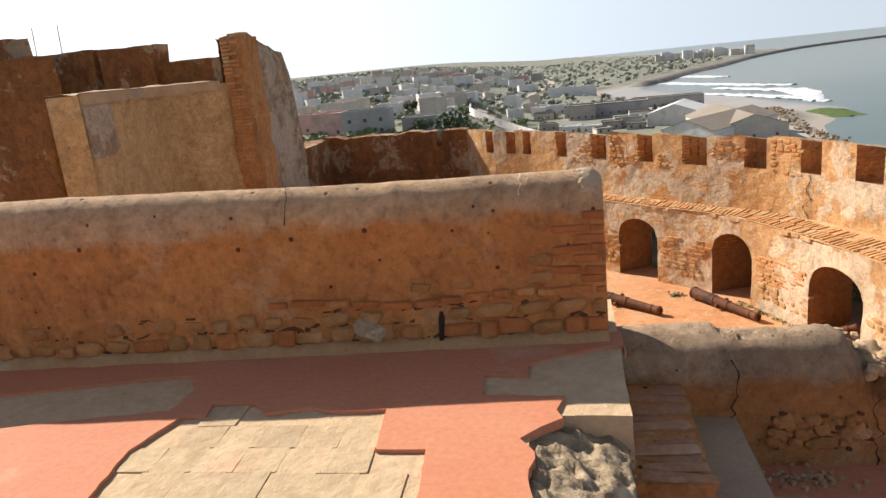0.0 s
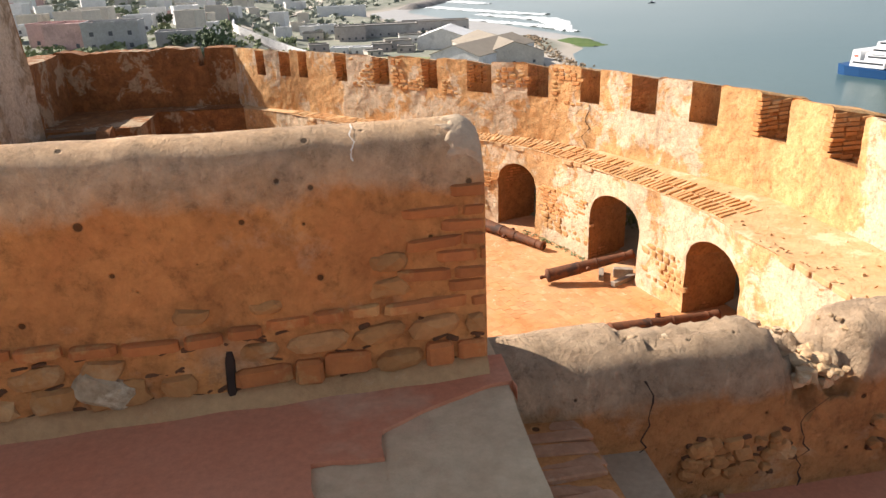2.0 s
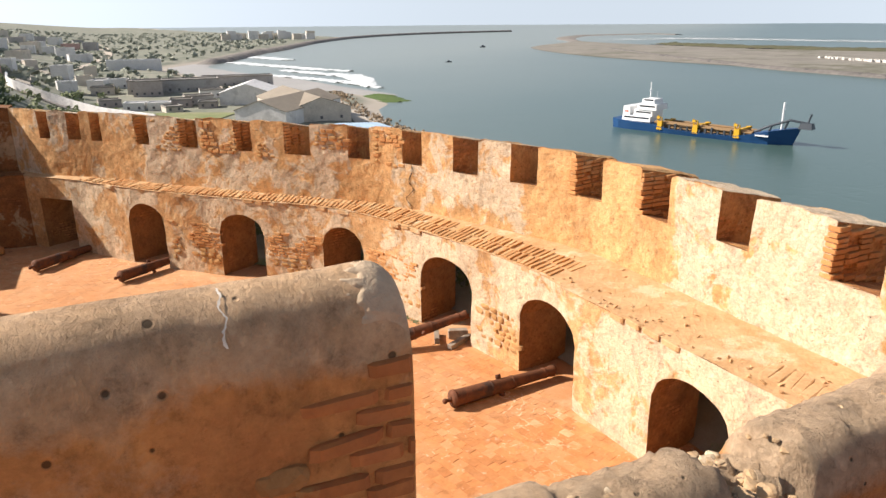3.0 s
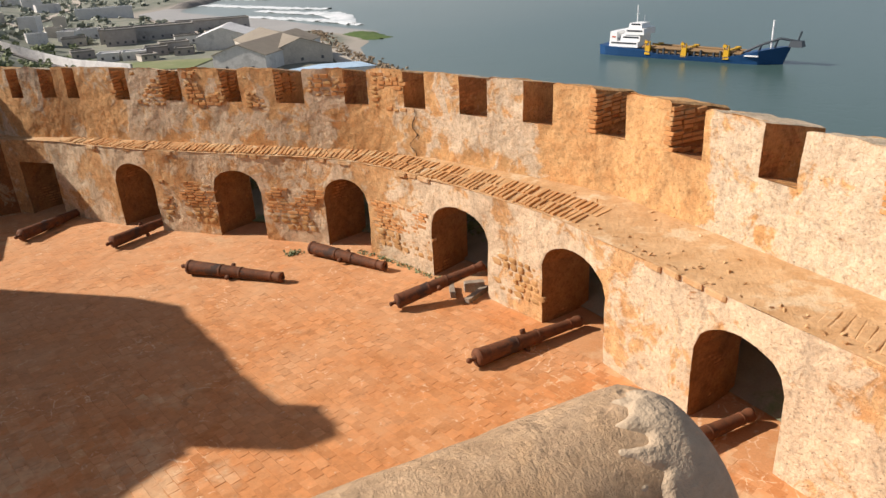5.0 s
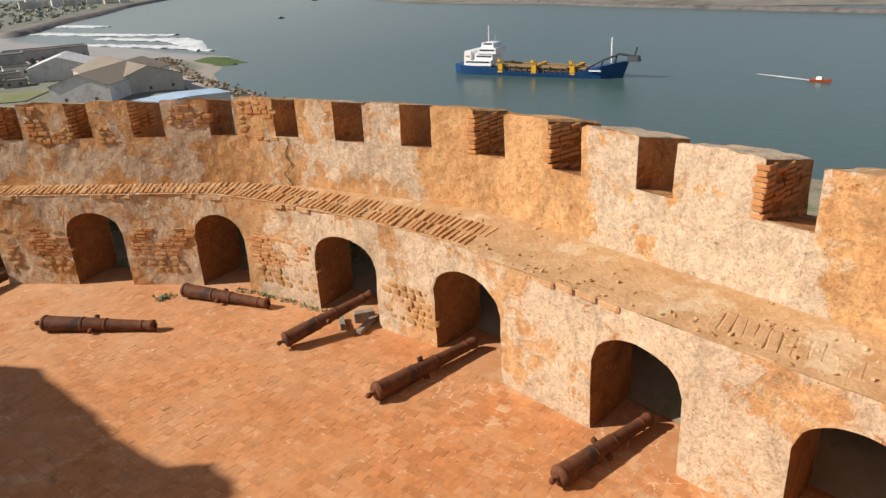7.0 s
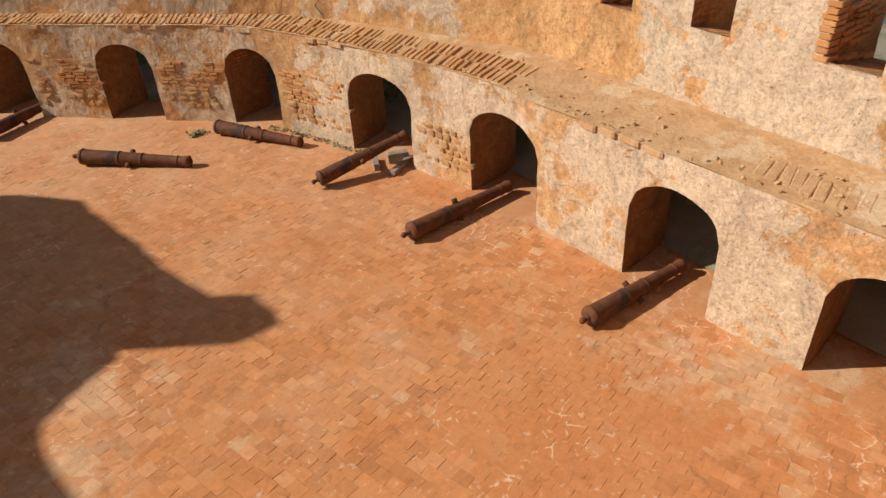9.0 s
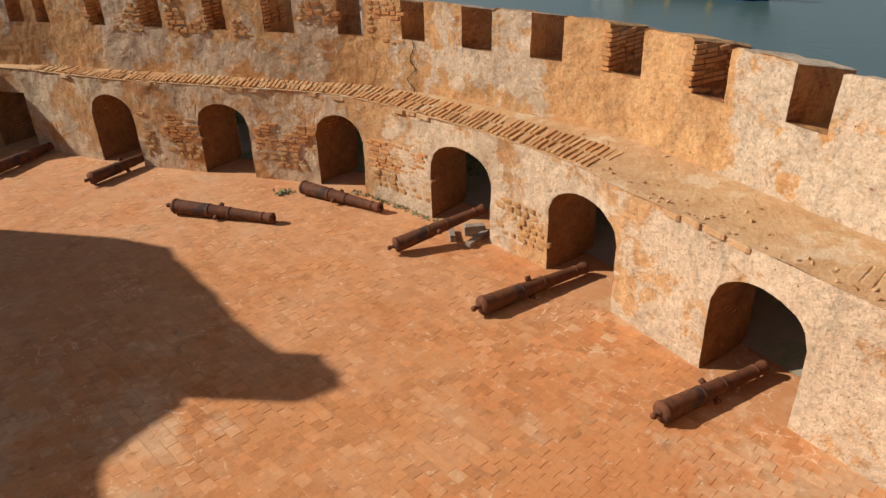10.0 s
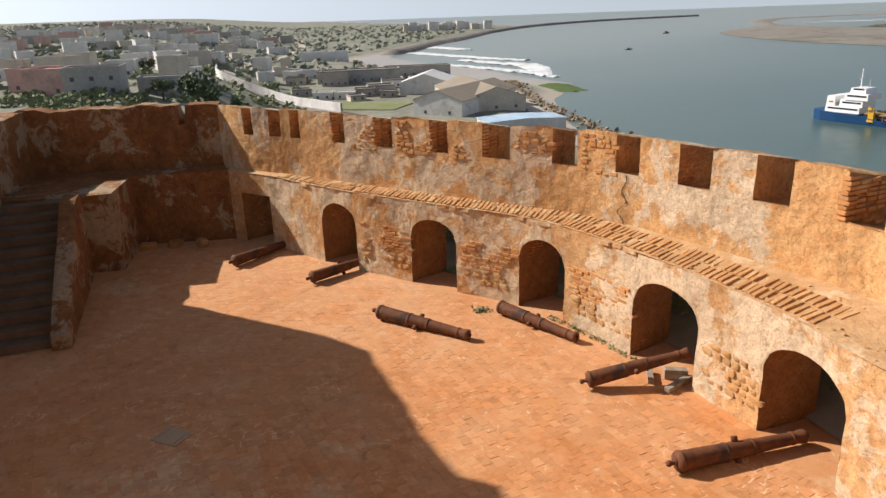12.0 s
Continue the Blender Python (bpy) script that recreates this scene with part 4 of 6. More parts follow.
# bare rubble and brick courses on the piers between the embrasures
for n in range(1, 5):
    s0, s1 = cuts[n][1] + 0.10, cuts[n + 1][0] - 0.08
    z = FLOOR + 0.35
    top = FLOOR + (1.55 if n in (1, 2, 3) else 1.2)
    while z < top:
        stone = (z < FLOOR + 0.8 and n < 5) or (n >= 4 and rng.random() < 0.6)
        hgt = (rng.uniform(0.11, 0.16) if n < 4 else rng.uniform(0.09, 0.15)) if stone else rng.uniform(0.055, 0.075)
        s = s0 + rng.uniform(0, 0.25)
        while s < s1 - 0.12:
            L = rng.uniform(0.16, 0.34) if n < 4 else rng.uniform(0.14, 0.32)
            x0, y0, nx, ny = FACE.at(s + L / 2, 0.044 + rng.uniform(-0.012, 0.018))
            if noise.noise(Vector((s * 1.3, z * 1.9, n))) > -0.25:
                if stone:
                    piece("stone", rng.choice(STONES), battery_wall, x0, y0, z + hgt / 2, math.atan2(nx, -ny), (L, 0.14, hgt * 1.05))
                else:
                    piece("brick", rng.choice(BRICKS), battery_wall, x0, y0, z, math.atan2(nx, -ny) + rng.uniform(-0.06, 0.06), (L, 0.13, hgt))
            s += L + rng.uniform(0.015, 0.05)
        z += hgt + 0.02
# rubble courses on the parapet face
for n in range(3, 8):
    s0, s1 = gaps[n - 1][1], gaps[n][0]
    z = SILL - 0.15
    while z < TOP - 0.20:
        hgt = rng.uniform(0.07, 0.10)
        s = s0 + 0.08 + rng.uniform(0, 0.1)
        while s < s1 - 0.08:
            L = rng.uniform(0.12, 0.26)
            x0, y0, nx, ny = PARA.at(s + L / 2, 0.046 + rng.uniform(-0.012, 0.015))
            if noise.noise(Vector((s * 1.1, z * 1.6, 4))) > -0.08:
                piece("stone", rng.choice(STONES if rng.random() < 0.5 else BRICKS), parapet, x0, y0, z + hgt * 0.5, math.atan2(nx, -ny), (L, 0.13, hgt))
            s += L + 0.03
        z += hgt + 0.02


def crack(pts, parent, width=0.012):
    """A crack painted as shade: a thin crooked dark strip a little proud of the wall."""
    bm = bmesh.new()
    ring = []
    for k, (x, y, z, nx, ny) in enumerate(pts):
        w = width * (0.5 + abs(noise.noise(Vector((k * 0.7, x, z)))) * 1.6)
        tx, ty = -ny, nx
        ring.append([bm.verts.new((x + nx * 0.008 + tx * w, y + ny * 0.008 + ty * w, z)), bm.verts.new((x + nx * 0.008 - tx * w, y + ny * 0.008 - ty * w, z))])
    for a, b in zip(ring, ring[1:]):
        bm.faces.new((a[0], a[1], b[1], b[0]))
    return part("crack", bm, MAT_DARK, parent, "crack as a shade-dark strip")


sc = (gaps[7][0] + gaps[7][1]) / 2
pts = []
for k in range(16):
    z = SILL - 0.02 - k * 0.08
    x, y, nx, ny = PARA.at(sc + 0.16 * noise.noise(Vector((k * 0.31, 2, 5))) + 0.05 * noise.noise(Vector((k * 1.3, 7, 5))) - 0.008 * k, -0.012)
    d = rough((x, y, z), 0.035)
    pts.append((x + nx * d, y + ny * d, z, nx, ny))
crack(pts, parapet, 0.014)
for cx0, z0, z1, sway in ((1.60, -0.16, -0.62, 0.03), (2.42, -0.36, -0.84, 0.05)):
    pts = [(cx0 + 2.2 * sway * noise.noise(Vector((k * 0.55, cx0, 1))), 3.33, z0 + (z1 - z0) * k / 12, 0.0, -1.0) for k in range(13)]
    crack(pts, right_wall, 0.004)

# stone stairs to the wall walk
stairs = new("stone_stairs")
tagged(stairs, "worn shaded stone stairs with a plastered cheek wall", "stairs")
n_steps, y_a, y_b = 12, 20.6, 25.95
for k in range(n_steps):
    bm, uvl = fresh()
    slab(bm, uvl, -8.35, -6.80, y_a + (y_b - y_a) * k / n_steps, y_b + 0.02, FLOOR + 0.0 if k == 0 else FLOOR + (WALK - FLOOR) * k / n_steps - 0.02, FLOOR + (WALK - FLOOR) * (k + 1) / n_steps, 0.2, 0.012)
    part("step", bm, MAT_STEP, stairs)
bm, uvl = fresh()
rows, uvs = [], []
for k in range(25):
    y = y_a - 0.2 + (y_b - y_a + 0.3) * k / 24
    top = min(WALK + 0.12, FLOOR + 0.35 + (WALK - FLOOR) * k / 22)
    r = [(-6.80, y, FLOOR), (-6.80, y, top)] + [(-6.80 + 0.1 * j, y, top + 0.02) for j in range(1, 4)] + [(-6.38, y, top)] + [(-6.38 + 0.03 * (1 - j / 8), y, top + (FLOOR - top) * j / 8) for j in range(1, 9)]
    r = [(p[0] + rough(p, 0.02), p[1], p[2]) for p in r]
    rows.append(r)
    uvs.append([(y, p[2]) for p in r])
sheet(bm, uvl, rows, uvs, flip=True)
f = bm.faces.new([bm.verts.new(p) for p in rows[0]])
part("cheek_wall", bm, MAT_SHADED, stairs, "weathered plastered cheek wall, darkened for shade")
stairs.matrix_basis = Matrix.Translation((-6.30, 20.5, 0)) @ Matrix.Rotation(radians(10), 4, "Z") @ Matrix.Translation((6.38, -20.5, 0))
for x, y, w in ((-6.1, 27.9, 0.6), (-5.2, 28.0, 0.5), (-4.3, 27.9, 0.7)):
    ob = new("boulder", FOOT[int(w * 10) % 6])
    ob.matrix_basis = Matrix.LocRotScale((x, y, FLOOR + 0.10), Euler((0.2, 0.1, x)), (w, 0.35, 0.30))
    tagged(ob, "brown boulder lying at the foot of the shaded wall", "boulder", "boulders at the wall foot")


# ---- cannons ----
def lathe(profile, n=28):
    bm = bmesh.new()
    rings = [[bm.verts.new((x, r * math.cos(2 * math.pi * k / n), r * math.sin(2 * math.pi * k / n))) for k in range(n)] for x, r in profile]
    for a, b in zip(rings, rings[1:]):
        for k in range(n):
            bm.faces.new((a[k], a[(k + 1) % n], b[(k + 1) % n], b[k]))
    bm.faces.new(list(reversed(rings[0])))
    bm.faces.new(rings[-1])
    return bm


def ring_part(x, r, w, parent):
    part("ring", lathe([(x - w, r * 0.97), (x - w * 0.6, r), (x + w * 0.6, r), (x + w, r * 0.97)]), MAT_IRON, parent, smooth=True)


def cannon(label, knob=True):
    """An iron gun of 2.8 m that lies along x, its breech at x = 0."""
    root = new("cannon")
    tagged(root, label, "cannon", "rusted cannons in the court")
    prof = [(0.0, 0.10), (0.02, 0.205), (0.06, 0.222), (0.12, 0.215), (0.55, 0.205), (0.95, 0.195), (1.0, 0.186), (1.5, 0.172), (1.56, 0.163), (2.2, 0.140), (2.5, 0.132), (2.56, 0.150), (2.62, 0.158),
            (2.66, 0.150), (2.67, 0.075), (2.64, 0.068), (2.2, 0.066)]
    barrel = part("barrel", lathe(prof), MAT_IRON, root, "pitted rust-brown barrel", smooth=True)
    for v in barrel.data.vertices:
        v.co *= 1 + 0.02 * noise.noise(v.co * 6)
    for x, r in ((0.08, 0.234), (0.98, 0.206), (1.53, 0.182), (2.38, 0.148)):
        ring_part(x, r, 0.028, root)
    if knob:
        part("cascabel", lathe([(-0.19, 0.01), (-0.18, 0.05), (-0.14, 0.072), (-0.10, 0.06), (-0.07, 0.042), (-0.03, 0.06), (0.01, 0.10)], 18), MAT_IRON, root, "round breech knob", smooth=True)
    for sgn in (-1, 1):
        bm = lathe([(0.0, 0.062), (0.13, 0.062), (0.14, 0.055)], 16)
        t = part("trunnion", bm, MAT_IRON, root, "short iron trunnion", smooth=True)
        t.matrix_basis = Matrix.LocRotScale((1.22, sgn * 0.15, 0.0), Euler((0, 0, sgn * math.pi / 2)), None)
    return root


def lay(ob, butt, muzzle, roll=0.0):
    a, b = Vector(butt), Vector(muzzle)
    d = b - a
    size = d.length / 2.67
    ob.matrix_basis = Matrix.LocRotScale(a, d.to_track_quat("X", "Z") @ Euler((roll, 0, 0)).to_quaternion(), (size, 0.34 * size + 0.47, 0.34 * size + 0.47))


ZC = FLOOR + 0.20
first = cannon("rust-brown iron cannon lying on the court pavers")
lay(first, (1.08, 20.33, ZC), (3.06, 18.56, ZC - 0.06), 0.5)
LAID = [((-3.0, 25.3, ZC), (-1.2, 27.1, ZC - 0.05), 0.2, "dark iron cannon pointing into a square embrasure"),
        ((-0.62, 23.22, ZC), (1.35, 24.5, ZC + 0.02), 0.9, "dark iron cannon lying in an arched embrasure"),
        ((4.92, 15.83, FLOOR + 0.20), (7.05, 15.72, FLOOR + 0.62), 0.0, "rusted iron cannon propped up on a timber block"),
        ((5.37, 12.96, FLOOR + 0.18), (7.90, 13.19, FLOOR + 0.17), 1.1, "rusted iron cannon pointing into an embrasure"),
        ((6.27, 9.26, FLOOR + 0.17), (8.46, 9.31, FLOOR + 0.17), 0.4, "rusted iron cannon pointing into an embrasure")]
for a, b, roll, text in LAID:
    c = copy_thing(first, Matrix.Identity(4))
    lay(c, a, b, roll)
    c["label"] = text
c = cannon("rusted cannon without breech knob beside the battery wall", knob=False)
lay(c, (4.14, 19.88, ZC), (5.45, 17.84, ZC - 0.06), 0.3)
# timber prop under the raised gun
prop = new("timber_prop")
tagged(prop, "grey weathered timber blocks wedged under a raised cannon", "timber")
for x, y, z, rz, size in ((6.75, 15.50, FLOOR, 0.5, (0.8, 0.13, 0.12)), (6.85, 15.82, FLOOR + 0.0, -0.3, (0.45, 0.16, 0.22)), (6.35, 15.95, FLOOR, 1.2, (0.5, 0.12, 0.12))):
    b = part("block", cuboid(*size, 0.03, int(x * 10)), MAT_WOOD, prop)
    b.matrix_basis = pose(x, y, z, 0, 0, math.degrees(rz))


# ---- the terrace: tiles, stones of the low wall, steps ----
from mathutils import geometry

PATCH_A = [(-6.0, 2.15), (-2.64, 2.71), (-2.14, 2.80), (-1.82, 2.88), (-1.53, 2.92), (-1.40, 2.74), (-1.41, 2.49), (-1.8, 2.42), (-2.4, 2.30), (-6.0, 1.7)]
PATCH_B = [(-1.30, 0.9), (-1.35, 1.73), (-1.40, 2.10), (-1.31, 2.43), (-1.17, 2.43), (-1.20, 2.56), (-0.96, 2.56), (-0.85, 2.45), (-0.64, 2.51), (-0.49, 2.47), (-0.22, 2.48), (-0.18, 2.11), (0.05, 2.11),
           (0.09, 1.70), (0.12, 0.6), (-0.2, -1.5), (-1.0, -1.6)]
PATCH_C = [(0.25, 2.62), (0.23, 2.85), (0.47, 2.84), (0.47, 2.98), (0.66, 3.09), (0.80, 3.15), (0.90, 3.19), (0.99, 3.20), (0.99, 1.0), (0.55, 1.2), (0.56, 1.64), (0.51, 1.90), (0.53, 2.09), (0.46, 2.20), (0.55, 2.30), (0.65, 2.38),
           (0.62, 2.46), (0.66, 2.60), (0.47, 2.61)]
RED_RIM = [(-6.0, 3.4), (-6.0, 2.15), (-6.0, 1.7), (-6.0, -4.0), (0.6, -4.0), (0.99, 1.0), (0.99, 3.20), (0.99, 3.4)]


def inside(x, y, poly):
    hit = False
    for (x0, y0), (x1, y1) in zip(poly, poly[1:] + poly[:1]):
        if (y0 > y) != (y1 > y) and x < (x1 - x0) * (y - y0) / (y1 - y0) + x0:
            hit = not hit
    return hit


def ragged(poly, amp):
    """The outline with small uneven bites."""
    out = []
    for (x0, y0), (x1, y1) in zip(poly, poly[1:] + poly[:1]):
        n = max(1, int(math.hypot(x1 - x0, y1 - y0) / 0.05))
        for k in range(n):
            f = k / n
            x, y = x0 + (x1 - x0) * f, y0 + (y1 - y0) * f
            e = 0.0 if k == 0 else amp * noise.noise(Vector((x * 17, y * 17, 2)))
            out.append((x + e, y + e))
    return out


verts, edges = [], []
for poly in (RED_RIM, ragged(PATCH_A, 0.02), ragged(PATCH_B, 0.012), ragged(PATCH_C, 0.02)):
    base = len(verts)
    verts += [Vector(p) for p in poly]
    edges += [(base + k, base + (k + 1) % len(poly)) for k in range(len(poly))]
tri = geometry.delaunay_2d_cdt(verts, edges, [], 1, 1e-5)
bm, uvl = fresh()
vs = [bm.verts.new((p.x, p.y, 0.0)) for p in tri[0]]
for f in tri[2]:
    mx, my = sum(tri[0][k].x for k in f) / len(f), sum(tri[0][k].y for k in f) / len(f)
    if not any(inside(mx, my, p) for p in (PATCH_A, PATCH_B, PATCH_C)) and not (mx > 0.93 and my < 3.15):
        bm.faces.new([vs[k] for k in f])
for v in [v for v in bm.verts if not v.link_faces]:
    bm.verts.remove(v)
rim = [e for e in bm.edges if len(e.link_faces) == 1]
low = {}
for e in rim:
    for v in e.verts:
        if v not in low:
            low[v] = bm.verts.new((v.co.x, v.co.y, -0.05))
for e in rim:
    bm.faces.new((e.verts[0], e.verts[1], low[e.verts[1]], low[e.verts[0]]))
red_layer = tagged(part("floor_red_tiles", bm, MAT_RED, None, "broken layer of red terracotta terrace tiles"), kind="structure")

# bedded cream tiles where the red layer is gone
TILE = [mesh_of(cuboid(1, 1, 1, 0.02, 60 + k), "tile", MAT_SCREED) for k in range(4)]
for i in range(-6, 6):
    for j in range(-3, 13):
        x, y = -0.6 + i * 0.205 + 0.012 * j, 0.2 + j * 0.205
        if inside(x, y, PATCH_B) and all(inside(x + a, y + b, PATCH_B) for a in (-0.07, 0.07) for b in (-0.07, 0.07)):
            piece("tile", rng.choice(TILE), terrace, x, y, -0.036 + rng.uniform(-0.0015, 0.0015), 0.05 + rng.uniform(-0.006, 0.006), (0.204, 0.204, 0.022))
for k in range(170):
    x, y = rng.uniform(0.5, 0.97), rng.uniform(0.8, 2.45)
    w = rng.uniform(0.015, 0.06)
    piece("stone", rng.choice(SHARDS), terrace, x, y, -0.075 - 0.28 * max(0, x - 0.52), rng.uniform(0, 6), (w, w * rng.uniform(0.6, 1), w * 0.7), (rng.uniform(-0.4, 0.4), 0))

# stones and bricks laid bare at the foot and end of the low wall
def bare(x, z, w, h, kind, proud=None):
    proud = rng.uniform(0.008, 0.030) if proud is None else proud
    yf = NEAR_FRONT(x)
    if kind == "brick":
        piece("brick", rng.choice(ENDBRICKS), near_wall, x, yf + 0.05 - proud, z, 0.055 + rng.uniform(-0.04, 0.04), (w, 0.12, h), (0, rng.uniform(-0.05, 0.05)))
    else:
        piece("stone", rng.choice(FOOT), near_wall, x, yf + 0.056 - proud, z + h / 2, 0.055, (w, 0.14, h), (0, rng.uniform(-0.16, 0.16)))


x = -3.6
while x < 0.86:
    w = min(rng.uniform(0.10, 0.24), 0.908 - x)
    if abs(x + w / 2 + 0.064) > w / 2 + 0.01:
        bare(x + w / 2, rng.uniform(0.045, 0.07), w, rng.uniform(0.07, 0.11), "stone" if rng.random() < 0.6 else "brick")
    x += w + rng.uniform(0.005, 0.03)
x = -3.4
while x < 0.86:
    w = min(rng.uniform(0.12, 0.22), 0.908 - x)
    if rng.random() < (0.95 if x > -1.6 else 0.6) and abs(x + w / 2 + 0.064) > w / 2:
        bare(x + w / 2, rng.uniform(0.16, 0.18), w, rng.uniform(0.07, 0.10), "stone")
    x += w + rng.uniform(0.01, 0.04)
x = -1.1
while x < 0.55:
    w = rng.uniform(0.10, 0.2)
    if rng.random() < 0.72:
        bare(x + w / 2, 0.275 + 0.02 * math.sin(x * 5), w, 0.045, "brick")
    x += w + 0.02
for x, z, w, h, kind in ((-0.16, 0.345, 0.14, 0.06, "stone"), (0.10, 0.35, 0.12, 0.05, "stone"), (0.55, 0.36, 0.16, 0.075, "stone"), (0.55, 0.46, 0.14, 0.07, "stone")):
    bare(x, z, w, h, kind, 0.008)
z = 0.28
k = 0
while z < 0.72:
    w0 = (0.27, 0.20, 0.33, 0.24, 0.29, 0.22, 0.30, 0.18)[k % 8]
    x = 0.908 - w0 + (0.06 if k % 2 else 0.0)
    while x < 0.90:
        w = min(rng.uniform(0.14, 0.26), 0.910 - x)
        bare(x + w / 2, z + rng.uniform(-0.006, 0.006), w, rng.uniform(0.040, 0.054), "brick", rng.uniform(-0.002, 0.007))
        x += w + 0.012
    z += 0.062
    k += 1
bm = lump(77)
white_stone = part("stone", bm, MAT_RUBBLE, near_wall, "pale crystalline stone")
white_stone.matrix_basis = Matrix.LocRotScale((-0.50, NEAR_FRONT(-0.5) + 0.03, 0.135), Euler((0, 0.5, 0)), (0.22, 0.14, 0.13))
# dark brown lumps that stand for the shade in gaps between the stones
GAP_SHADES = [mesh_of(lump(3 + 5 * k), "hollow", MAT_JOINT) for k in range(3)]
for k in range(95):
    x = rng.uniform(-3.2, 0.88)
    z = rng.choice((0.06, 0.155, 0.165, 0.26)) + rng.uniform(-0.012, 0.012)
    piece("hollow", rng.choice(GAP_SHADES), near_wall, x, NEAR_FRONT(x) + 0.008, z, 0.055, (rng.uniform(0.02, 0.09), 0.03, rng.uniform(0.008, 0.026)), (0, rng.uniform(-0.5, 0.5)))


def on_cap(x, a, proud=0.004):
    """A place on the rounded top of the low wall: a runs from 0 at the front to pi at the back."""
    d, z = CAP_HALF - CAP_HALF * math.cos(a), CAP_BASE + (CAP_TOP - CAP_BASE) * math.sin(a) ** 0.8 + cap_rise(x)
    p = Vector((x, NEAR_FRONT(x) + d, z))
    e = rough(p, 0.012) + 0.5 * rough(p * 3.0, 0.010)
    p = Vector((p.x, p.y - e * (1 if d < 0.17 else -1), p.z + 0.6 * e))
    return p + Vector((0, -math.cos(a), math.sin(a))) * proud


def cap_strip(name, x0, a0, a1, width, sway, mat, label, proud=0.004):
    bm = bmesh.new()
    prev = None
    for k in range(25):
        a = a0 + (a1 - a0) * k / 24
        x = x0 + sway * (noise.noise(Vector((k * 0.18, x0 * 9, 1))) + 0.4 * noise.noise(Vector((k * 1.1, x0, 4))))
        w = width * (0.4 + abs(noise.noise(Vector((k * 0.5, x0, 8)))) * 2)
        cur = [bm.verts.new(on_cap(x - w, a, proud)), bm.verts.new(on_cap(x + w, a, proud))]
        if prev:
            bm.faces.new((prev[0], prev[1], cur[1], cur[0]))
        prev = cur
    return part(name, bm, mat, near_wall, label)


cap_strip("lime_drip", 0.455, 0.55, 1.5, 0.003, 0.012, MAT_LIME, "white lime drip")
# this crack too is a shade-dark strip laid on the surface
cap_strip("crack", -0.92, 0.15, 2.6, 0.004, 0.03, MAT_DARK, "dark crack across the rounded top", 0.007)
bm, uvl = fresh()
grid = {}
for i in range(55):
    for j in range(97):
        px, a = 0.66 + 0.25 * i / 54, 0.12 + 1.75 * j / 96
        inner = min(px - 0.80 + 0.05 * math.sin(j * 0.033) - 0.05 * noise.noise(Vector((i * 0.12, j * 0.13, 3))), (1.87 - a) * 0.16, (a - 0.35) * 0.16)
        grid[i, j] = on_cap(px, a, max(-0.02, min(0.007, -0.014 + 0.45 * inner)))
vs = {}
for i in range(54):
    for j in range(96):
        if 0.66 + 0.25 * i / 54 > 0.80 - 0.05 * math.sin(j * 0.033) + 0.05 * noise.noise(Vector((i * 0.12, j * 0.13, 3))) and 0.12 + 1.75 * j / 96 > 0.35 + 0.2 * noise.noise(Vector((i * 0.08, 7, 1))):
            f = bm.faces.new([vs.setdefault(q, bm.verts.new(grid[q])) if q not in vs else vs[q] for q in ((i, j), (i + 1, j), (i + 1, j + 1), (i, j + 1))])
part("repair_patch", bm, MAT_PATCH, near_wall, "grey cement repair on the wall end", smooth=True)
# lumpy mortar fillet along the foot
bm, uvl = fresh()
rows = []
for x in spread(-9.0, 0.915, 0.03):
    e = 0.5 + noise.noise(Vector((x * 5, 0, 0)))
    y0 = NEAR_FRONT(x)
    rows.append([(x, y0 - 0.05 - 0.015 * e, 0.0), (x, y0 - 0.035 - 0.01 * e, 0.025 + 0.012 * e), (x, y0 - 0.005, 0.05 + 0.02 * e), (x, y0 + 0.03, 0.06 + 0.02 * e)])
sheet(bm, uvl, rows, [[(p[0], p[2]) for p in r] for r in rows], flip=True)
part("mortar_fillet", bm, MAT_FILLET, near_wall, "lumpy lime mortar fillet", smooth=True)
# solid block in the colour of the shade within a slot
bm = cuboid(0.035, 0.06, 0.22, 0.2, 3)
slot = part("drain_slot", bm, MAT_DARK, near_wall, "drain slot as a shade-black block")
slot.matrix_basis = pose(-0.064, NEAR_FRONT(-0.064) + 0.012, 0.0, 0, 4, 3)

# steps down beside the terrace
steps = new("terrace_steps")
tagged(steps, "broken brick and cement steps beside the terrace", "steps")
bm, uvl = fresh()
slab(bm, uvl, 0.965, 1.31, 2.33, 3.36, -0.9, -0.31, 0.08, 0.02)
s1 = part("lower_masonry", bm, MAT_NEAR, steps)
for k in range(13):
    piece("brick", rng.choice(STEPBRICKS), steps, 1.14 + rng.uniform(-0.03, 0.02), 2.37 + k * 0.077, -0.352 + rng.uniform(-0.014, 0.008), rng.uniform(-0.10, 0.10), (rng.uniform(0.29, 0.35), rng.uniform(0.064, 0.076), 0.055), (rng.uniform(-0.12, 0.12), rng.uniform(-0.05, 0.05)))
bm, uvl = fresh()
slab(bm, uvl, 1.30, 1.62, 2.15, 3.36, -0.9, -0.53, 0.06, 0.014)
part("tread", bm, MAT_CEMENT, steps, "grey cement tread")
bm, uvl = fresh()
slab(bm, uvl, 1.61, 1.88, 1.95, 2.85, -0.9, -0.735, 0.06, 0.012)
part("tread", bm, MAT_NEAR, steps)
for k in range(11):
    piece("brick", rng.choice(STEPBRICKS), steps, 1.745 + rng.uniform(-0.01, 0.015), 1.99 + k * 0.081, -0.766 + rng.uniform(-0.004, 0.005), rng.uniform(-0.05, 0.05), (0.27, 0.074, 0.05))
bm = bmesh.new()
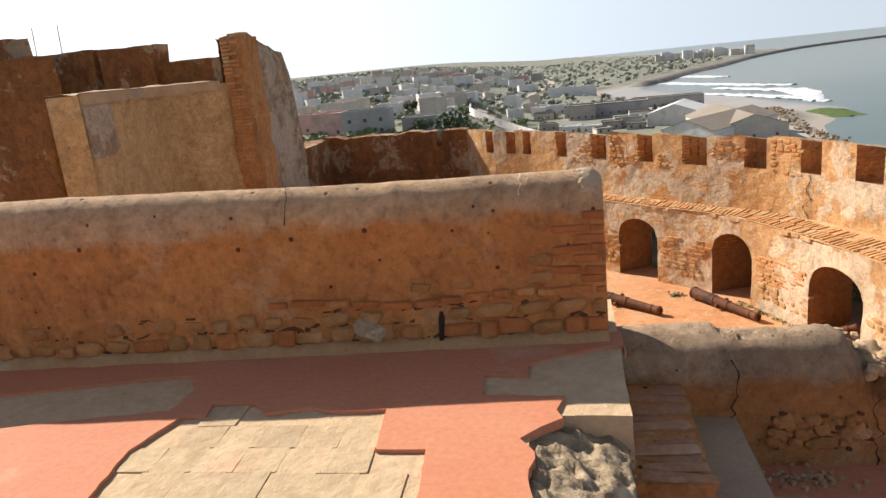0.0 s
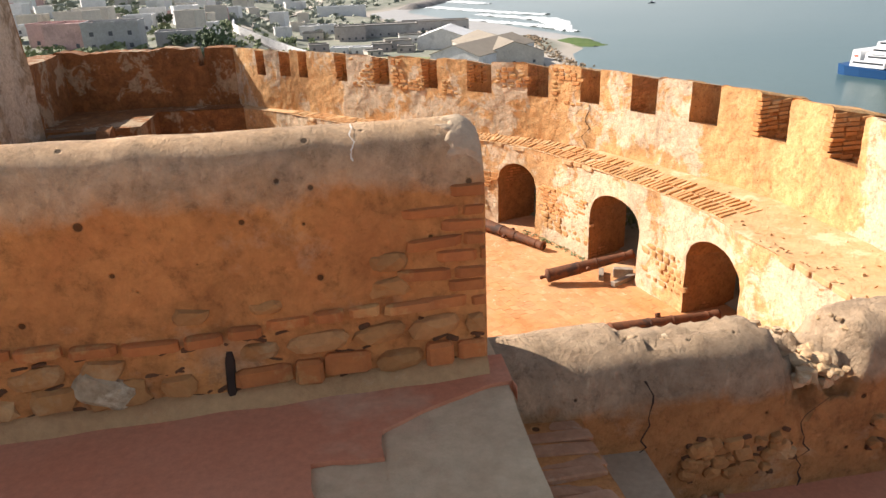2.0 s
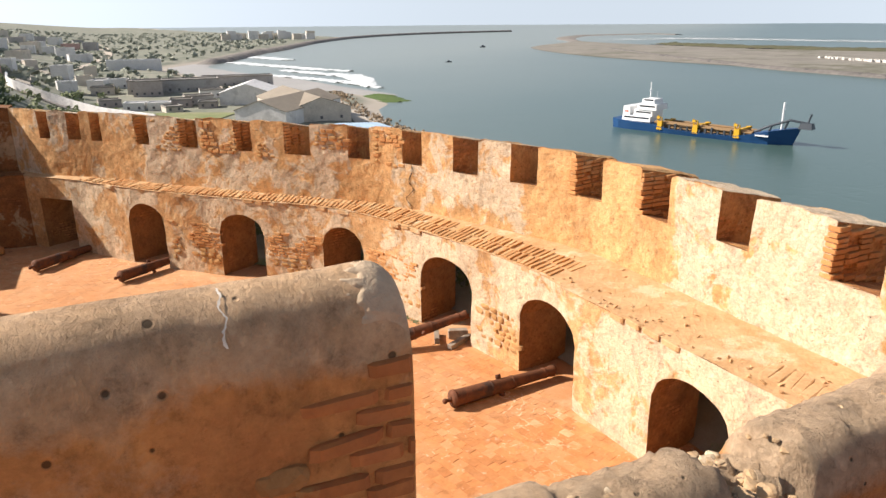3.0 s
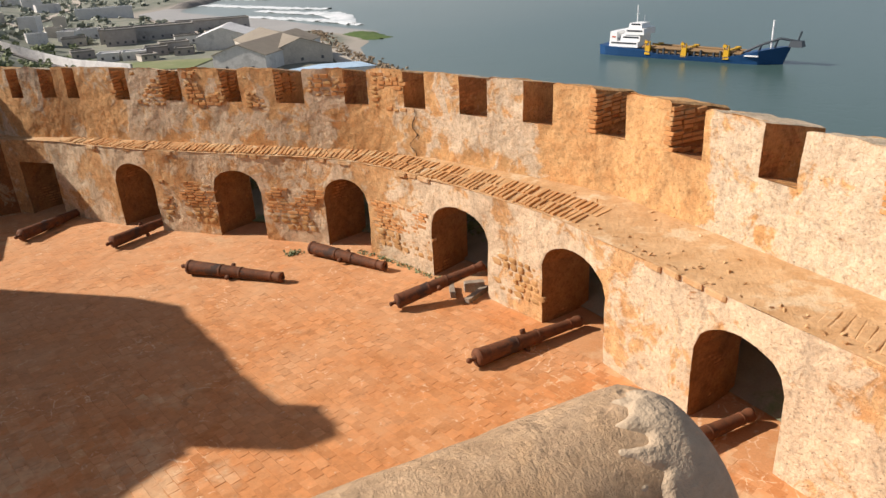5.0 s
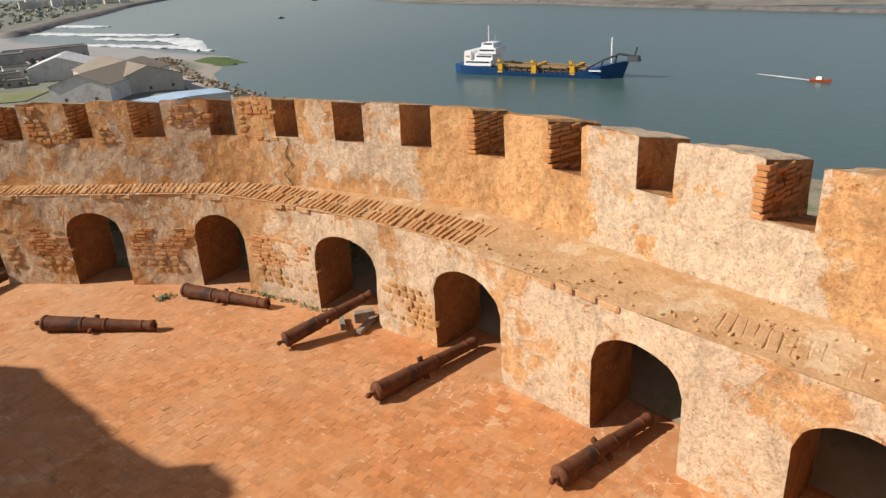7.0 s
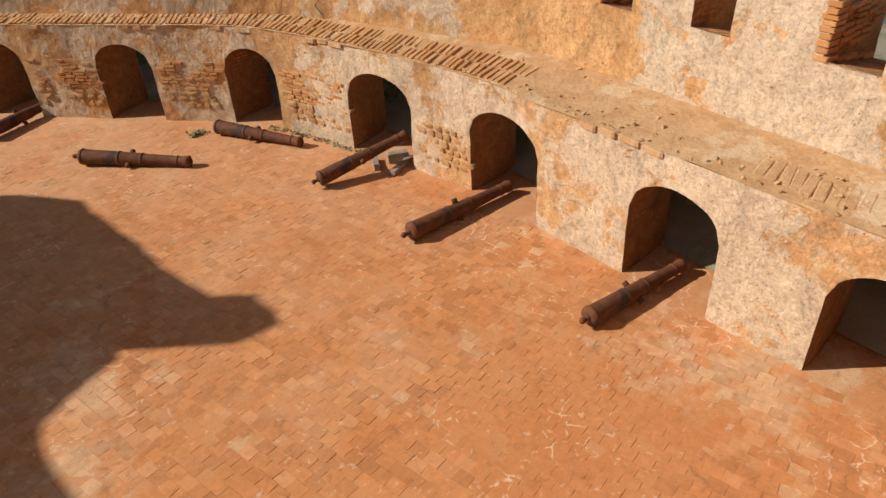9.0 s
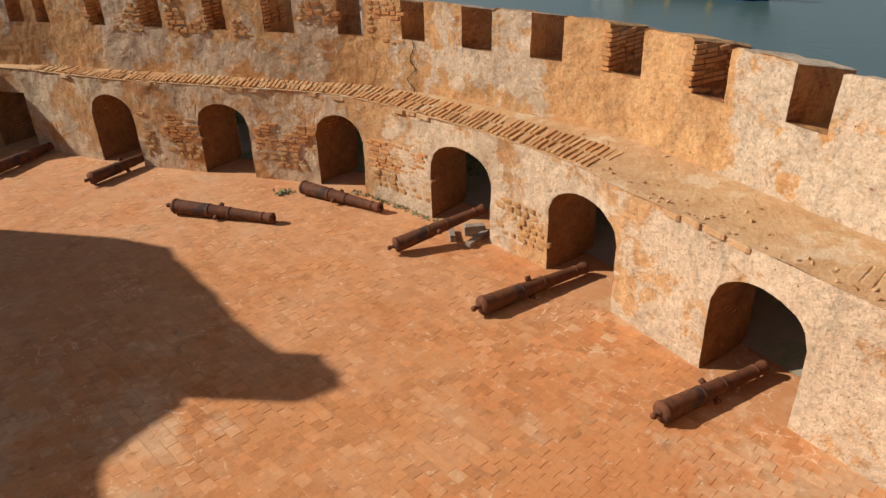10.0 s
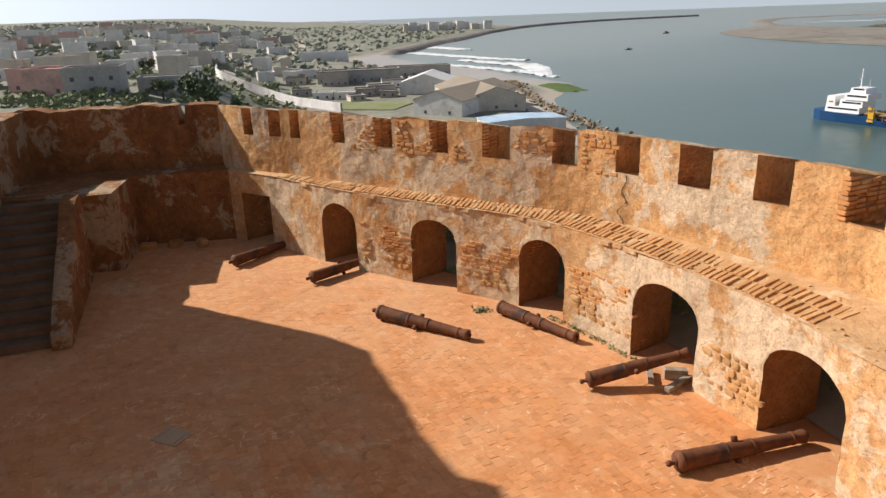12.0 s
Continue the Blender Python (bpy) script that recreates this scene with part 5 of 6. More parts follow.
for k in range(60):
    b = lump(k)
    q = Matrix.LocRotScale((1.97 + rng.gauss(0, 0.10), 3.2 + rng.gauss(0, 0.05), -0.84), Euler((0, 0, k)), [rng.uniform(0.012, 0.035)] * 3)
    off = len(bm.verts)
    vs = [bm.verts.new(q @ v.co) for v in b.verts]
    b.verts.index_update()
    for f in b.faces:
        bm.faces.new([vs[v.index] for v in f.verts])
    b.free()
tagged(part("rubble_crumbs", bm, MAT_CRUMB, None, "grey and white crumbs of debris on the landing"), kind="stuff")
# rubble laid bare in the right-hand low wall
for k in range(46):
    x = rng.uniform(1.72, 2.32) if k < 28 else rng.uniform(2.75, 3.3)
    z = -0.62 + rng.uniform(-0.09, 0.09)
    w = rng.uniform(0.04, 0.11)
    piece("stone", rng.choice(FOOT), right_wall, x, 3.345, z, 0, (w, 0.08, w * 0.75), (0, rng.uniform(-0.5, 0.5)))
    # dark lump in place of the shaded gap beside each stone
    piece("hollow", rng.choice(GAP_SHADES), right_wall, x + rng.uniform(-0.07, 0.07), 3.338, z + rng.uniform(-0.05, 0.05), 0, (rng.uniform(0.02, 0.06), 0.03, rng.uniform(0.01, 0.03)), (0, rng.uniform(-0.5, 0.5)))
for k in range(70):
    x = 2.45 + rng.gauss(0, 0.10)
    w = rng.uniform(0.03, 0.10)
    piece("stone", rng.choice(CRUMBS), right_wall, x, rng.uniform(3.36, 3.75), -0.27 + rng.uniform(-0.07, 0.03), rng.uniform(0, 6), (w, w * 0.8, w * 0.7), (rng.uniform(-0.5, 0.5), 0))
for k in range(190):
    x = rng.uniform(1.58, 2.32) if k < 120 else rng.uniform(2.62, 3.5)
    d = rng.uniform(0.17, 0.36)
    top = -0.36 + 0.31 * math.sin(math.pi * d / 0.50) ** 0.9 + 0.05 * max(0.0, x - 2.6)
    w = rng.uniform(0.012, 0.042)
    piece("stone", rng.choice(CRUMBS), right_wall, x, 3.33 + d, top - 0.058, rng.uniform(0, 6), (w, w * 0.8, w * 0.6), (rng.uniform(-0.4, 0.4), 0))

# bare brick edge and cap of the ruined pier
z = -0.6
while z < 2.75:
    h = rng.uniform(0.07, 0.09)
    for x in (-9.5, -9.24):
        if x < -9.4 or rng.random() < 0.6:
            piece("brick", rng.choice(BRICKS), tower, x + 0.15 + 0.06 * math.sin(z * 2.1) + rng.uniform(-0.03, 0.03), 20.44, z, rng.uniform(-0.1, 0.1), (rng.uniform(0.22, 0.30), 0.16, h))
    z += h + 0.02
piece("stone", STONES[2], tower, -9.15, 20.95, 2.95, 0.3, (0.65, 0.9, 0.24))


# ---- estuary: ship, boats, sandbar, jetty ----
def box(bm, x0, x1, y0, y1, z0, z1, taper=0.0):
    v = [bm.verts.new(p) for p in ((x0, y0, z0), (x1, y0, z0), (x1, y1, z0), (x0, y1, z0), (x0 + taper, y0 + taper, z1), (x1 - taper, y0 + taper, z1), (x1 - taper, y1 - taper, z1), (x0 + taper, y1 - taper, z1))]
    for q in ((3, 2, 1, 0), (4, 5, 6, 7), (0, 1, 5, 4), (1, 2, 6, 5), (2, 3, 7, 6), (3, 0, 4, 7)):
        bm.faces.new([v[k] for k in q])


def rod(bm, a, b, r, n=8):
    a, b = Vector(a), Vector(b)
    q = (b - a).to_track_quat("Z", "Y")
    rings = [[bm.verts.new(p + q @ Vector((r * math.cos(2 * math.pi * k / n), r * math.sin(2 * math.pi * k / n), 0))) for k in range(n)] for p in (a, b)]
    for k in range(n):
        bm.faces.new((rings[0][k], rings[0][(k + 1) % n], rings[1][(k + 1) % n], rings[1][k]))
    bm.faces.new(list(reversed(rings[0])))
    bm.faces.new(rings[1])


MAT_BLUE = flat("ship_blue_paint", (0.016, 0.065, 0.17), 0.45)
MAT_SHIPWHITE = flat("ship_white_paint", (0.80, 0.80, 0.78), 0.45)
MAT_YELLOW = flat("ship_yellow_paint", (0.58, 0.33, 0.02), 0.5)
MAT_DECK = flat("rusty_deck_steel", (0.24, 0.15, 0.07), 0.7)
MAT_STEEL = flat("dark_steel", (0.05, 0.06, 0.07), 0.5)
MAT_GLASSDARK = flat("dark_window_glass", (0.03, 0.035, 0.04), 0.15)
MAT_ORANGE = flat("orange_boat_paint", (0.45, 0.08, 0.02), 0.5)
MAT_FOAM = mottled("white_surf_foam", (0.80, 0.81, 0.80), (0.48, 0.53, 0.52), 0.06, 0.8)

ship = new("dredger_ship")
tagged(ship, "blue-hulled dredger with white bridge and yellow gantries", "ship")
bm = bmesh.new()
secs = [(-1, 4.5, 4.6), (3, 6.5, 4.4), (10, 7.2, 4.2), (22, 7.4, 3.6), (30, 7.4, 2.2), (45, 7.4, 2.0), (60, 7.4, 2.2), (68, 7.2, 3.8), (75, 6.2, 5.6), (81, 3.6, 6.8), (86, 0.4, 7.6)]
rings = [[bm.verts.new((x - (3 if x > 80 else 0) * (1 - t), w * s * (0.82 + 0.18 * t), -1.0 + (h + 1.0) * t)) for s, t in ((-1, 1), (-1, 0.4), (-1, 0), (1, 0), (1, 0.4), (1, 1))] for x, w, h in secs]
for a, b in zip(rings, rings[1:]):
    for k in range(6):
        bm.faces.new((a[k], b[k], b[(k + 1) % 6], a[(k + 1) % 6]))
bm.faces.new(rings[0])
part("hull", bm, MAT_BLUE, ship, "blue steel hull")
house = None
for k, (x0, x1, w, z0, z1) in enumerate(((5.0, 20.0, 6.2, 4.2, 6.8), (5.2, 9.0, 6.0, 6.8, 11.0), (10.5, 20.5, 5.2, 6.8, 9.8), (12.5, 22.5, 5.6, 9.8, 12.6), (14.0, 20.5, 4.2, 12.6, 14.8))):
    bm = bmesh.new()
    box(bm, x0, x1, -w, w, z0, z1, 0.15)
    deck = part("bridge_tier", bm, MAT_SHIPWHITE, ship, "white painted superstructure" if k == 0 else "")
    bm = bmesh.new()
    box(bm, x0 + 1.2, x1 - 0.8, -w - 0.02, w + 0.02, z0 + 1.4, z0 + 2.1)
    part("window_band", bm, MAT_GLASSDARK if k != 1 else MAT_ORANGE, deck)
bm = bmesh.new()
rod(bm, (16, 0, 14.4), (16, 0, 22.5), 0.28)
rod(bm, (16, -1.8, 18.5), (16, 1.8, 18.5), 0.15)
rod(bm, (18.5, 2, 14.4), (18.5, 2, 18), 0.2)
part("mast", bm, MAT_SHIPWHITE, ship)
for x in (25.5, 43.0, 62.0):
    bm = bmesh.new()
    box(bm, x - 1.3, x + 1.3, -7.3, -5.4, 1.6, 5.4, 0.25)
    box(bm, x - 1.3, x + 1.3, 5.4, 7.3, 1.6, 5.4, 0.25)
    box(bm, x - 0.7, x + 0.7, -5.6, 5.6, 4.5, 5.2)
    rod(bm, (x - 1.0, -6.4, 5.2), (x - 1.0, -6.9, 8.0), 0.32)
    rod(bm, (x + 1.0, -6.4, 5.2), (x + 1.0, -6.9, 7.4), 0.32)
    box(bm, x - 1.5, x + 0.2, -7.4, -6.2, 6.6, 7.6, 0.1)
    part("gantry", bm, MAT_YELLOW, ship, "yellow lifting gantry")
bm = bmesh.new()
for y, z in ((-5.2, 4.6), (-3.8, 5.0), (4.8, 4.6)):
    rod(bm, (22, y, z), (68, y, z - 0.6), 0.55)
box(bm, 23, 67, -4.8, 4.8, 2.4, 3.6)
part("dredge_pipe", bm, MAT_DECK, ship, "rust-brown deck pipework")
for k in range(14):
    bm = bmesh.new()
    x = 27 + k * 2.9
    box(bm, x, x + 0.9, -6.9, -5.9, 1.9, 3.4 + (k % 3) * 0.7, 0.1)
    part("winch_box", bm, MAT_STEEL, ship)
bm = bmesh.new()
for a, b in (((67, -3, 4), (74, -3, 7.5)), ((74, -3, 7.5), (82, -2, 10.6)), ((82, -2, 10.6), (89, -1, 9.6)), ((74, -3, 4.5), (75, -3, 8)), ((80, -2, 6.5), (81, -2, 10.2))):
    rod(bm, a, b, 0.5)
box(bm, 85.5, 91, -3, 1.5, 7.4, 9.8, 0.6)
rod(bm, (88.5, -1, 9.6), (89.5, -1, 13.6), 0.4)
part("bow_boom", bm, MAT_STEEL, ship, "dark steel boom over the bow")
bm = bmesh.new()
rod(bm, (78, 0, 5.5), (78, 0, 17.5), 0.45)
rod(bm, (78, -1.5, 14.5), (78, 1.5, 14.5), 0.25)
part("bow_mast", bm, MAT_SHIPWHITE, ship, "white bow mast")
bm = bmesh.new()
box(bm, 70, 75.5, -7.35, -6.6, 3.4, 3.9)
part("name_band", bm, MAT_SHIPWHITE, ship, "unreadable white lettering as a bar")
stern, bow = Vector((221.5, 288.5)), Vector((253.5, 208.5))
d = bow - stern
k = d.length / 87.0
ship.matrix_basis = Matrix.LocRotScale((stern.x, stern.y, SEA), Euler((0, 0, math.atan2(d.y, d.x))), (k, k, k))


def boat(x, y, L, rz, mat, label):
    root = new("boat")
    tagged(root, label, "boat", "small boats on the estuary")
    bm = bmesh.new()
    secs = [(-0.5, 0.13, 0.09), (0.0, 0.15, 0.10), (0.3, 0.10, 0.12), (0.5, 0.01, 0.15)]
    rings = [[bm.verts.new((a * L, s * w * L * t, h * L * z)) for s, t, z in ((-1, 1, 1), (-1, 0.6, -0.2), (1, 0.6, -0.2), (1, 1, 1))] for a, w, h in secs]
    for a, b in zip(rings, rings[1:]):
        for q in range(4):
            bm.faces.new((a[q], b[q], b[(q + 1) % 4], a[(q + 1) % 4]))
    bm.faces.new(rings[0])
    part("hull", bm, mat, root)
    bm = bmesh.new()
    box(bm, -0.2 * L, 0.08 * L, -0.09 * L, 0.09 * L, 0.09 * L, 0.24 * L, 0.02 * L)
    part("cabin", bm, MAT_SHIPWHITE if mat is not MAT_STEEL else MAT_STEEL, root)
    root.matrix_basis = pose(x, y, SEA, 0, 0, rz)


boat(598, 1184, 16, 30, MAT_STEEL, "small dark fishing boat far out on the water")
boat(361, 806, 9, 10, MAT_STEEL, "tiny dark rowing boat on the water")
boat(288.6, 142.9, 8, -80, MAT_ORANGE, "small orange motor boat leaving a white wake")


def strip(name, pts, widths, z, mat, label, kind="structure", rise=0.0, lumpy=0.0, step=14.0):
    """A ribbon along a line on plan, flat or with a raised middle."""
    ln = Line(pts)
    bm, uvl = fresh()
    rows = []
    for s in spread(0, ln.length, step):
        w = float(np.interp(s / ln.length, np.linspace(0, 1, len(widths)), widths))
        r = []
        for f in (-1, -0.6, -0.2, 0.2, 0.6, 1):
            x, y, nx, ny = ln.at(s, f * w / 2)
            zz = z(x, y) if callable(z) else z
            e = lumpy * noise.noise(Vector((x * 0.3, y * 0.3, f)))
            r.append((x + e, y + e, zz + rise * (1 - f * f) * min(1.0, (s + 0.5) / 30.0) + e))
        rows.append(r)
    sheet(bm, uvl, rows, [[(0, 0)] * 6] * len(rows), flip=True)
    return tagged(part(name, bm, mat, None, label, smooth=True), kind=kind)


MAT_ROCK = mottled("dark_breakwater_rock", (0.19, 0.175, 0.155), (0.27, 0.24, 0.205), 0.12, 0.9, 0.8, 0.5, (0.14, 0.125, 0.11))
MAT_REVET = mottled("wet_revetment_rock", (0.12, 0.11, 0.10), (0.18, 0.165, 0.145), 0.15, 0.9, 0.8, 0.5, (0.08, 0.075, 0.07))
MAT_FIELD = mottled("rough_green_field", (0.17, 0.20, 0.08), (0.23, 0.24, 0.115), 0.08, 0.95, 0.5, 0.1, (0.27, 0.25, 0.15))
MAT_SAND = mottled("pale_beach_sand", (0.52, 0.46, 0.37), (0.44, 0.38, 0.30), 0.03, 0.95, 0.3, 0.05, (0.37, 0.33, 0.26))
MAT_BARSAND = mottled("grey_sandbar_ground", (0.25, 0.23, 0.19), (0.19, 0.175, 0.145), 0.03, 0.95, 0.3, 0.05, (0.14, 0.135, 0.095))
MAT_WETSAND = mottled("wet_beach_sand", (0.34, 0.32, 0.28), (0.40, 0.37, 0.32), 0.02, 0.4)
MAT_SCRUB = mottled("dune_scrub", (0.08, 0.085, 0.045), (0.12, 0.11, 0.06), 0.05, 0.95, 0.5, 0.4)
strip("jetty", [(78, 888), (111, 945), (182, 1132), (247, 1258), (395, 1590), (590, 1910), (866, 2185), (1133, 2325), (1331, 2405)], [26, 34, 30, 26, 22, 20, 18, 16, 14], SEA - 1, MAT_ROCK,
      "long dark rock jetty reaching out to sea", rise=7.0, lumpy=1.5, step=8.0)
strip("sandbar", [(900, 1330), (800, 1080), (790, 830), (870, 640), (950, 480), (1100, 250), (1400, -100)], [30, 300, 430, 640, 780, 950, 1100], SEA + 0.3, MAT_BARSAND, "long pale sandbar across the river mouth", rise=2.2)
strip("sandbar_arm", [(890, 1314), (1020, 1560), (1180, 1740), (1320, 1790), (1480, 1800), (1500, 1700)], [30, 50, 60, 60, 60, 40], SEA - 0.5, MAT_ROCK, "dark rocky arm at the tip of the sandbar", rise=3.0)
strip("sandbar_scrub", [(960, 1140), (985, 900), (1080, 690), (1230, 480), (1500, 200)], [60, 110, 150, 190, 230], SEA + 1.4, MAT_SCRUB, "dark dune scrub along the sandbar", kind="structure", rise=3.0, lumpy=2.0, step=9.0)
strip("sandbar_revetment", [(745, 1020), (662, 775), (608, 554), (602, 458), (596, 327), (590, 100)], [12, 14, 16, 16, 16, 16], SEA - 0.8, MAT_REVET, "dark rock edge of the sandbar", rise=4.2, lumpy=0.8, step=6.0)
for pts, w in (([(1010, 1400), (1240, 1386), (1290, 1300), (1355, 1159), (1500, 836), (1750, 450)], [14, 40, 34, 24, 16, 14]), ([(1060, 1480), (1300, 1420), (1400, 1200), (1560, 850), (1820, 450)], [10, 20, 14, 10, 8])):
    strip("surf", pts, w, SEA + 0.5, MAT_FOAM, "white line of surf beyond the sandbar")
bm = bmesh.new()
r2 = random.Random(3)
for k in range(230):
    f = k / 229
    x, y = 786 - 29 * f + r2.uniform(-6, 6), 634 - 195 * f
    w = r2.uniform(1.0, 2.0)
    box(bm, x - w, x + w, y - w, y + w, SEA + 1.0, SEA + 2.6 + w, 0.3)
tagged(part("breakwater_blocks", bm, flat("pale_concrete", (0.55, 0.52, 0.46)), None, "row of pale concrete blocks on the sandbar"), kind="stuff")
strip("beach", [(165, 470), (128, 548), (110, 606), (95, 655), (76, 695), (54, 765), (50, 840), (85, 905)], [20, 50, 70, 80, 90, 90, 70, 30], SEA + 0.15, MAT_WETSAND, "wet grey beach inside the jetty", rise=0.4)
for pts, w in (([(120, 930), (150, 850), (180, 770), (210, 712)], [26, 20, 22, 10]), ([(150, 760), (172, 700), (192, 645), (176, 540)], [10, 24, 24, 10]), ([(160, 1060), (180, 1000), (198, 940)], [26, 32, 14]),
               ([(125, 700), (150, 640), (168, 590)], [8, 16, 9]), ([(152, 640), (172, 575), (180, 530)], [10, 15, 7])):
    strip("surf", pts, w, SEA + 0.25, MAT_FOAM, "white breakers rolling onto the beach", rise=0.5, lumpy=1.2, step=5.0)
strip("wake", [(289, 147), (290.5, 158), (292, 172)], [2.5, 2.5, 1.0], SEA + 0.1, MAT_FOAM, "thin white wake behind a boat", step=3.0)
strip("promontory", [(132, 440), (148, 455), (162, 470)], [22, 60, 18], SEA - 0.2, MAT_GRASS, "low green weed-covered spit with dark edges", rise=2.0, lumpy=1.5, step=3.0)
strip("shore_track", [(96, 250), (98, 300), (108, 360), (112, 420), (100, 500), (60, 620), (40, 740)], [9, 9, 10, 10, 12, 12, 10], lambda x, y: ground(x, y) + 0.6, MAT_SAND, "pale sandy track along the shore", step=8.0)
strip("yard", [(20, 620), (60, 560), (95, 470)], [60, 70, 30], lambda x, y: ground(x, y) + 0.5, MAT_SAND, "bare sandy yard beside the sheds", step=8.0)
strip("town_road", [(-45, 430), (-60, 520), (-62, 640), (-40, 800), (-22, 1000), (-26, 1300), (-60, 1700)], [9, 10, 13, 14, 16, 18, 18], lambda x, y: ground(x, y) + 0.8, MAT_SAND, "pale road leading into the town", step=12.0)
strip("near_road", [(14, 335), (-4, 375), (-27, 415), (-52, 440)], [12, 12, 12, 10], lambda x, y: ground(x, y) + 0.6, mottled("grey_asphalt_road", (0.22, 0.20, 0.18), (0.27, 0.25, 0.22), 0.2, 0.9), "grey road below the fort", step=8.0)

strip("field", [(-10, 398), (16, 390), (44, 374)], [26, 34, 30], lambda x, y: ground(x, y) + 0.35, MAT_FIELD, "rough green field behind the white wall", step=5.0)

# boulders along the shore
bm = bmesh.new()
for k in range(420):
    y = 270 + 215 * r2.random()
    x = float(np.interp(y, [270, 340, 390, 440, 485], [120, 118, 119, 124, 132])) + r2.gauss(0, 3.0)
    w = r2.uniform(0.5, 1.5)
    v = [bm.verts.new((x + r2.uniform(-w, w), y + r2.uniform(-w, w), max(SEA, ground(x, y)) + r2.uniform(-0.4, 1.2 * w))) for _ in range(7)]
    bmesh.ops.convex_hull(bm, input=v)
tagged(part("shore_boulders", bm, mottled("brown_shore_rock", (0.26, 0.19, 0.12), (0.34, 0.26, 0.17), 0.3, 0.95, 0.5, 0.1), None, "tumbled brown boulders along the shore"), kind="stuff")


# ---- town ----
def wallpaint(name, col):
    return mottled(name, col, tuple(c * 0.86 for c in col), 0.25, 0.85, 0.2, 0.02, tuple(c * 0.72 for c in col), None, 1.5)


PAINT = [wallpaint("white_lime_wash", (0.72, 0.70, 0.66)), wallpaint("grey_render", (0.42, 0.40, 0.37)), wallpaint("pink_wash", (0.58, 0.38, 0.33)), wallpaint("beige_wash", (0.60, 0.54, 0.45)), wallpaint("bare_block", (0.44, 0.39, 0.35))]
MAT_ROOFGREY = mottled("grey_sheet_roof", (0.30, 0.28, 0.25), (0.24, 0.22, 0.19), 0.15, 0.8, 0.2, 0.05, (0.34, 0.30, 0.24))
MAT_ROOFBROWN = mottled("brown_asbestos_roof", (0.26, 0.22, 0.17), (0.31, 0.265, 0.20), 0.12, 0.9, 0.2, 0.05, (0.21, 0.18, 0.14))
MAT_ROOFWHITE = wallpaint("white_sheet_roof", (0.70, 0.69, 0.66))
MAT_ROOFBLUE = wallpaint("pale_blue_sheet_roof", (0.42, 0.56, 0.68))
MAT_SHUTTER = flat("dark_window", (0.10, 0.10, 0.105), 0.3)


def house(x, y, w, d, h, rz, mat, label, roof=None, gable=0.0, windows=(0, 0), name="house", z=None, group="houses of the town"):
    """A building with its front along local x; gable: ridge height above the eaves, ridge along local y."""
    root = new(name)
    tagged(root, label, "building", group)
    bm = bmesh.new()
    box(bm, -w / 2, w / 2, 0, d, -4.0, h)
    if gable:
        for yy in (0.0, d):
            f = bm.faces.new([bm.verts.new(p) for p in ((-w / 2, yy, h), (w / 2, yy, h), (0, yy, h + gable))])
    part("wall", bm, mat, root)
    bm = bmesh.new()
    if gable:
        for s in (-1, 1):
            e = 0.5
            v = [(s * (w / 2 + e), -e, h - e * 2 * gable / w), (0, -e, h + gable), (0, d + e, h + gable), (s * (w / 2 + e), d + e, h - e * 2 * gable / w)]
            a = [bm.verts.new(p) for p in v] + [bm.verts.new((p[0], p[1], p[2] + 0.25)) for p in v]
            for q in ((0, 1, 2, 3), (4, 5, 6, 7), (0, 1, 5, 4), (1, 2, 6, 5), (2, 3, 7, 6), (3, 0, 4, 7)):
                bm.faces.new([a[i] for i in q])
    else:
        for x0, x1, y0, y1 in ((-w / 2 - 0.15, w / 2 + 0.15, -0.15, 0.25), (-w / 2 - 0.15, w / 2 + 0.15, d - 0.25, d + 0.15), (-w / 2 - 0.15, -w / 2 + 0.25, 0.25, d - 0.25), (w / 2 - 0.25, w / 2 + 0.15, 0.25, d - 0.25)):
            box(bm, x0, x1, y0, y1, h - 0.1, h + 0.8)
        box(bm, -w / 2 + 0.25, w / 2 - 0.25, 0.25, d - 0.25, h - 0.1, h + 0.12)
    part("roof", bm, roof or mat, root)
    nx, nz = windows
    for i in range(nx):
        for j in range(nz):
            cxw, cz = -w / 2 + w * (i + 0.5) / nx, 1.6 + (h - 1.0) * j / max(nz, 1)
            bm = bmesh.new()
            box(bm, cxw - 0.65, cxw + 0.65, -0.06, 0.3, cz - 0.3, cz + 1.1)
            part("window", bm, MAT_SHUTTER, root)
    root.matrix_basis = pose(x, y, (ground(x, y) - 0.3) if z is None else z, 0, 0, rz)
    return root


house(-73.5, 259, 18, 13, 9.0, 4, PAINT[1], "grey-white two-storey house with dark windows", windows=(3, 2), name="town_house")
house(-91, 268, 16, 14, 8.6, -14, PAINT[2], "pink two-storey house with a flat roof", windows=(2, 1), name="town_house")
house(-103, 285, 14, 12, 8.0, -10, PAINT[2], "faded pink flat-roofed house", windows=(2, 1), name="town_house")
house(-54, 275, 18, 12, 6.0, 6, PAINT[1], "grey low house beside a tree", windows=(3, 1), name="town_house")
house(54, 332, 26, 62, 7.5, 50 - 90 + 1, PAINT[0], "white gabled warehouse with a brown roof", MAT_ROOFBROWN, 4.5, (2, 1), "warehouse", group="shore warehouses")
house(84, 338, 30, 70, 6.5, 3, PAINT[3], "long warehouse with a dusty brown roof", MAT_ROOFBROWN, 5.0, (3, 1), "warehouse", group="shore warehouses")
house(62, 425, 30, 34, 7.0, -18, PAINT[0], "warehouse with a bright white roof", MAT_ROOFWHITE, 5.0, (0, 0), "warehouse", group="shore warehouses")
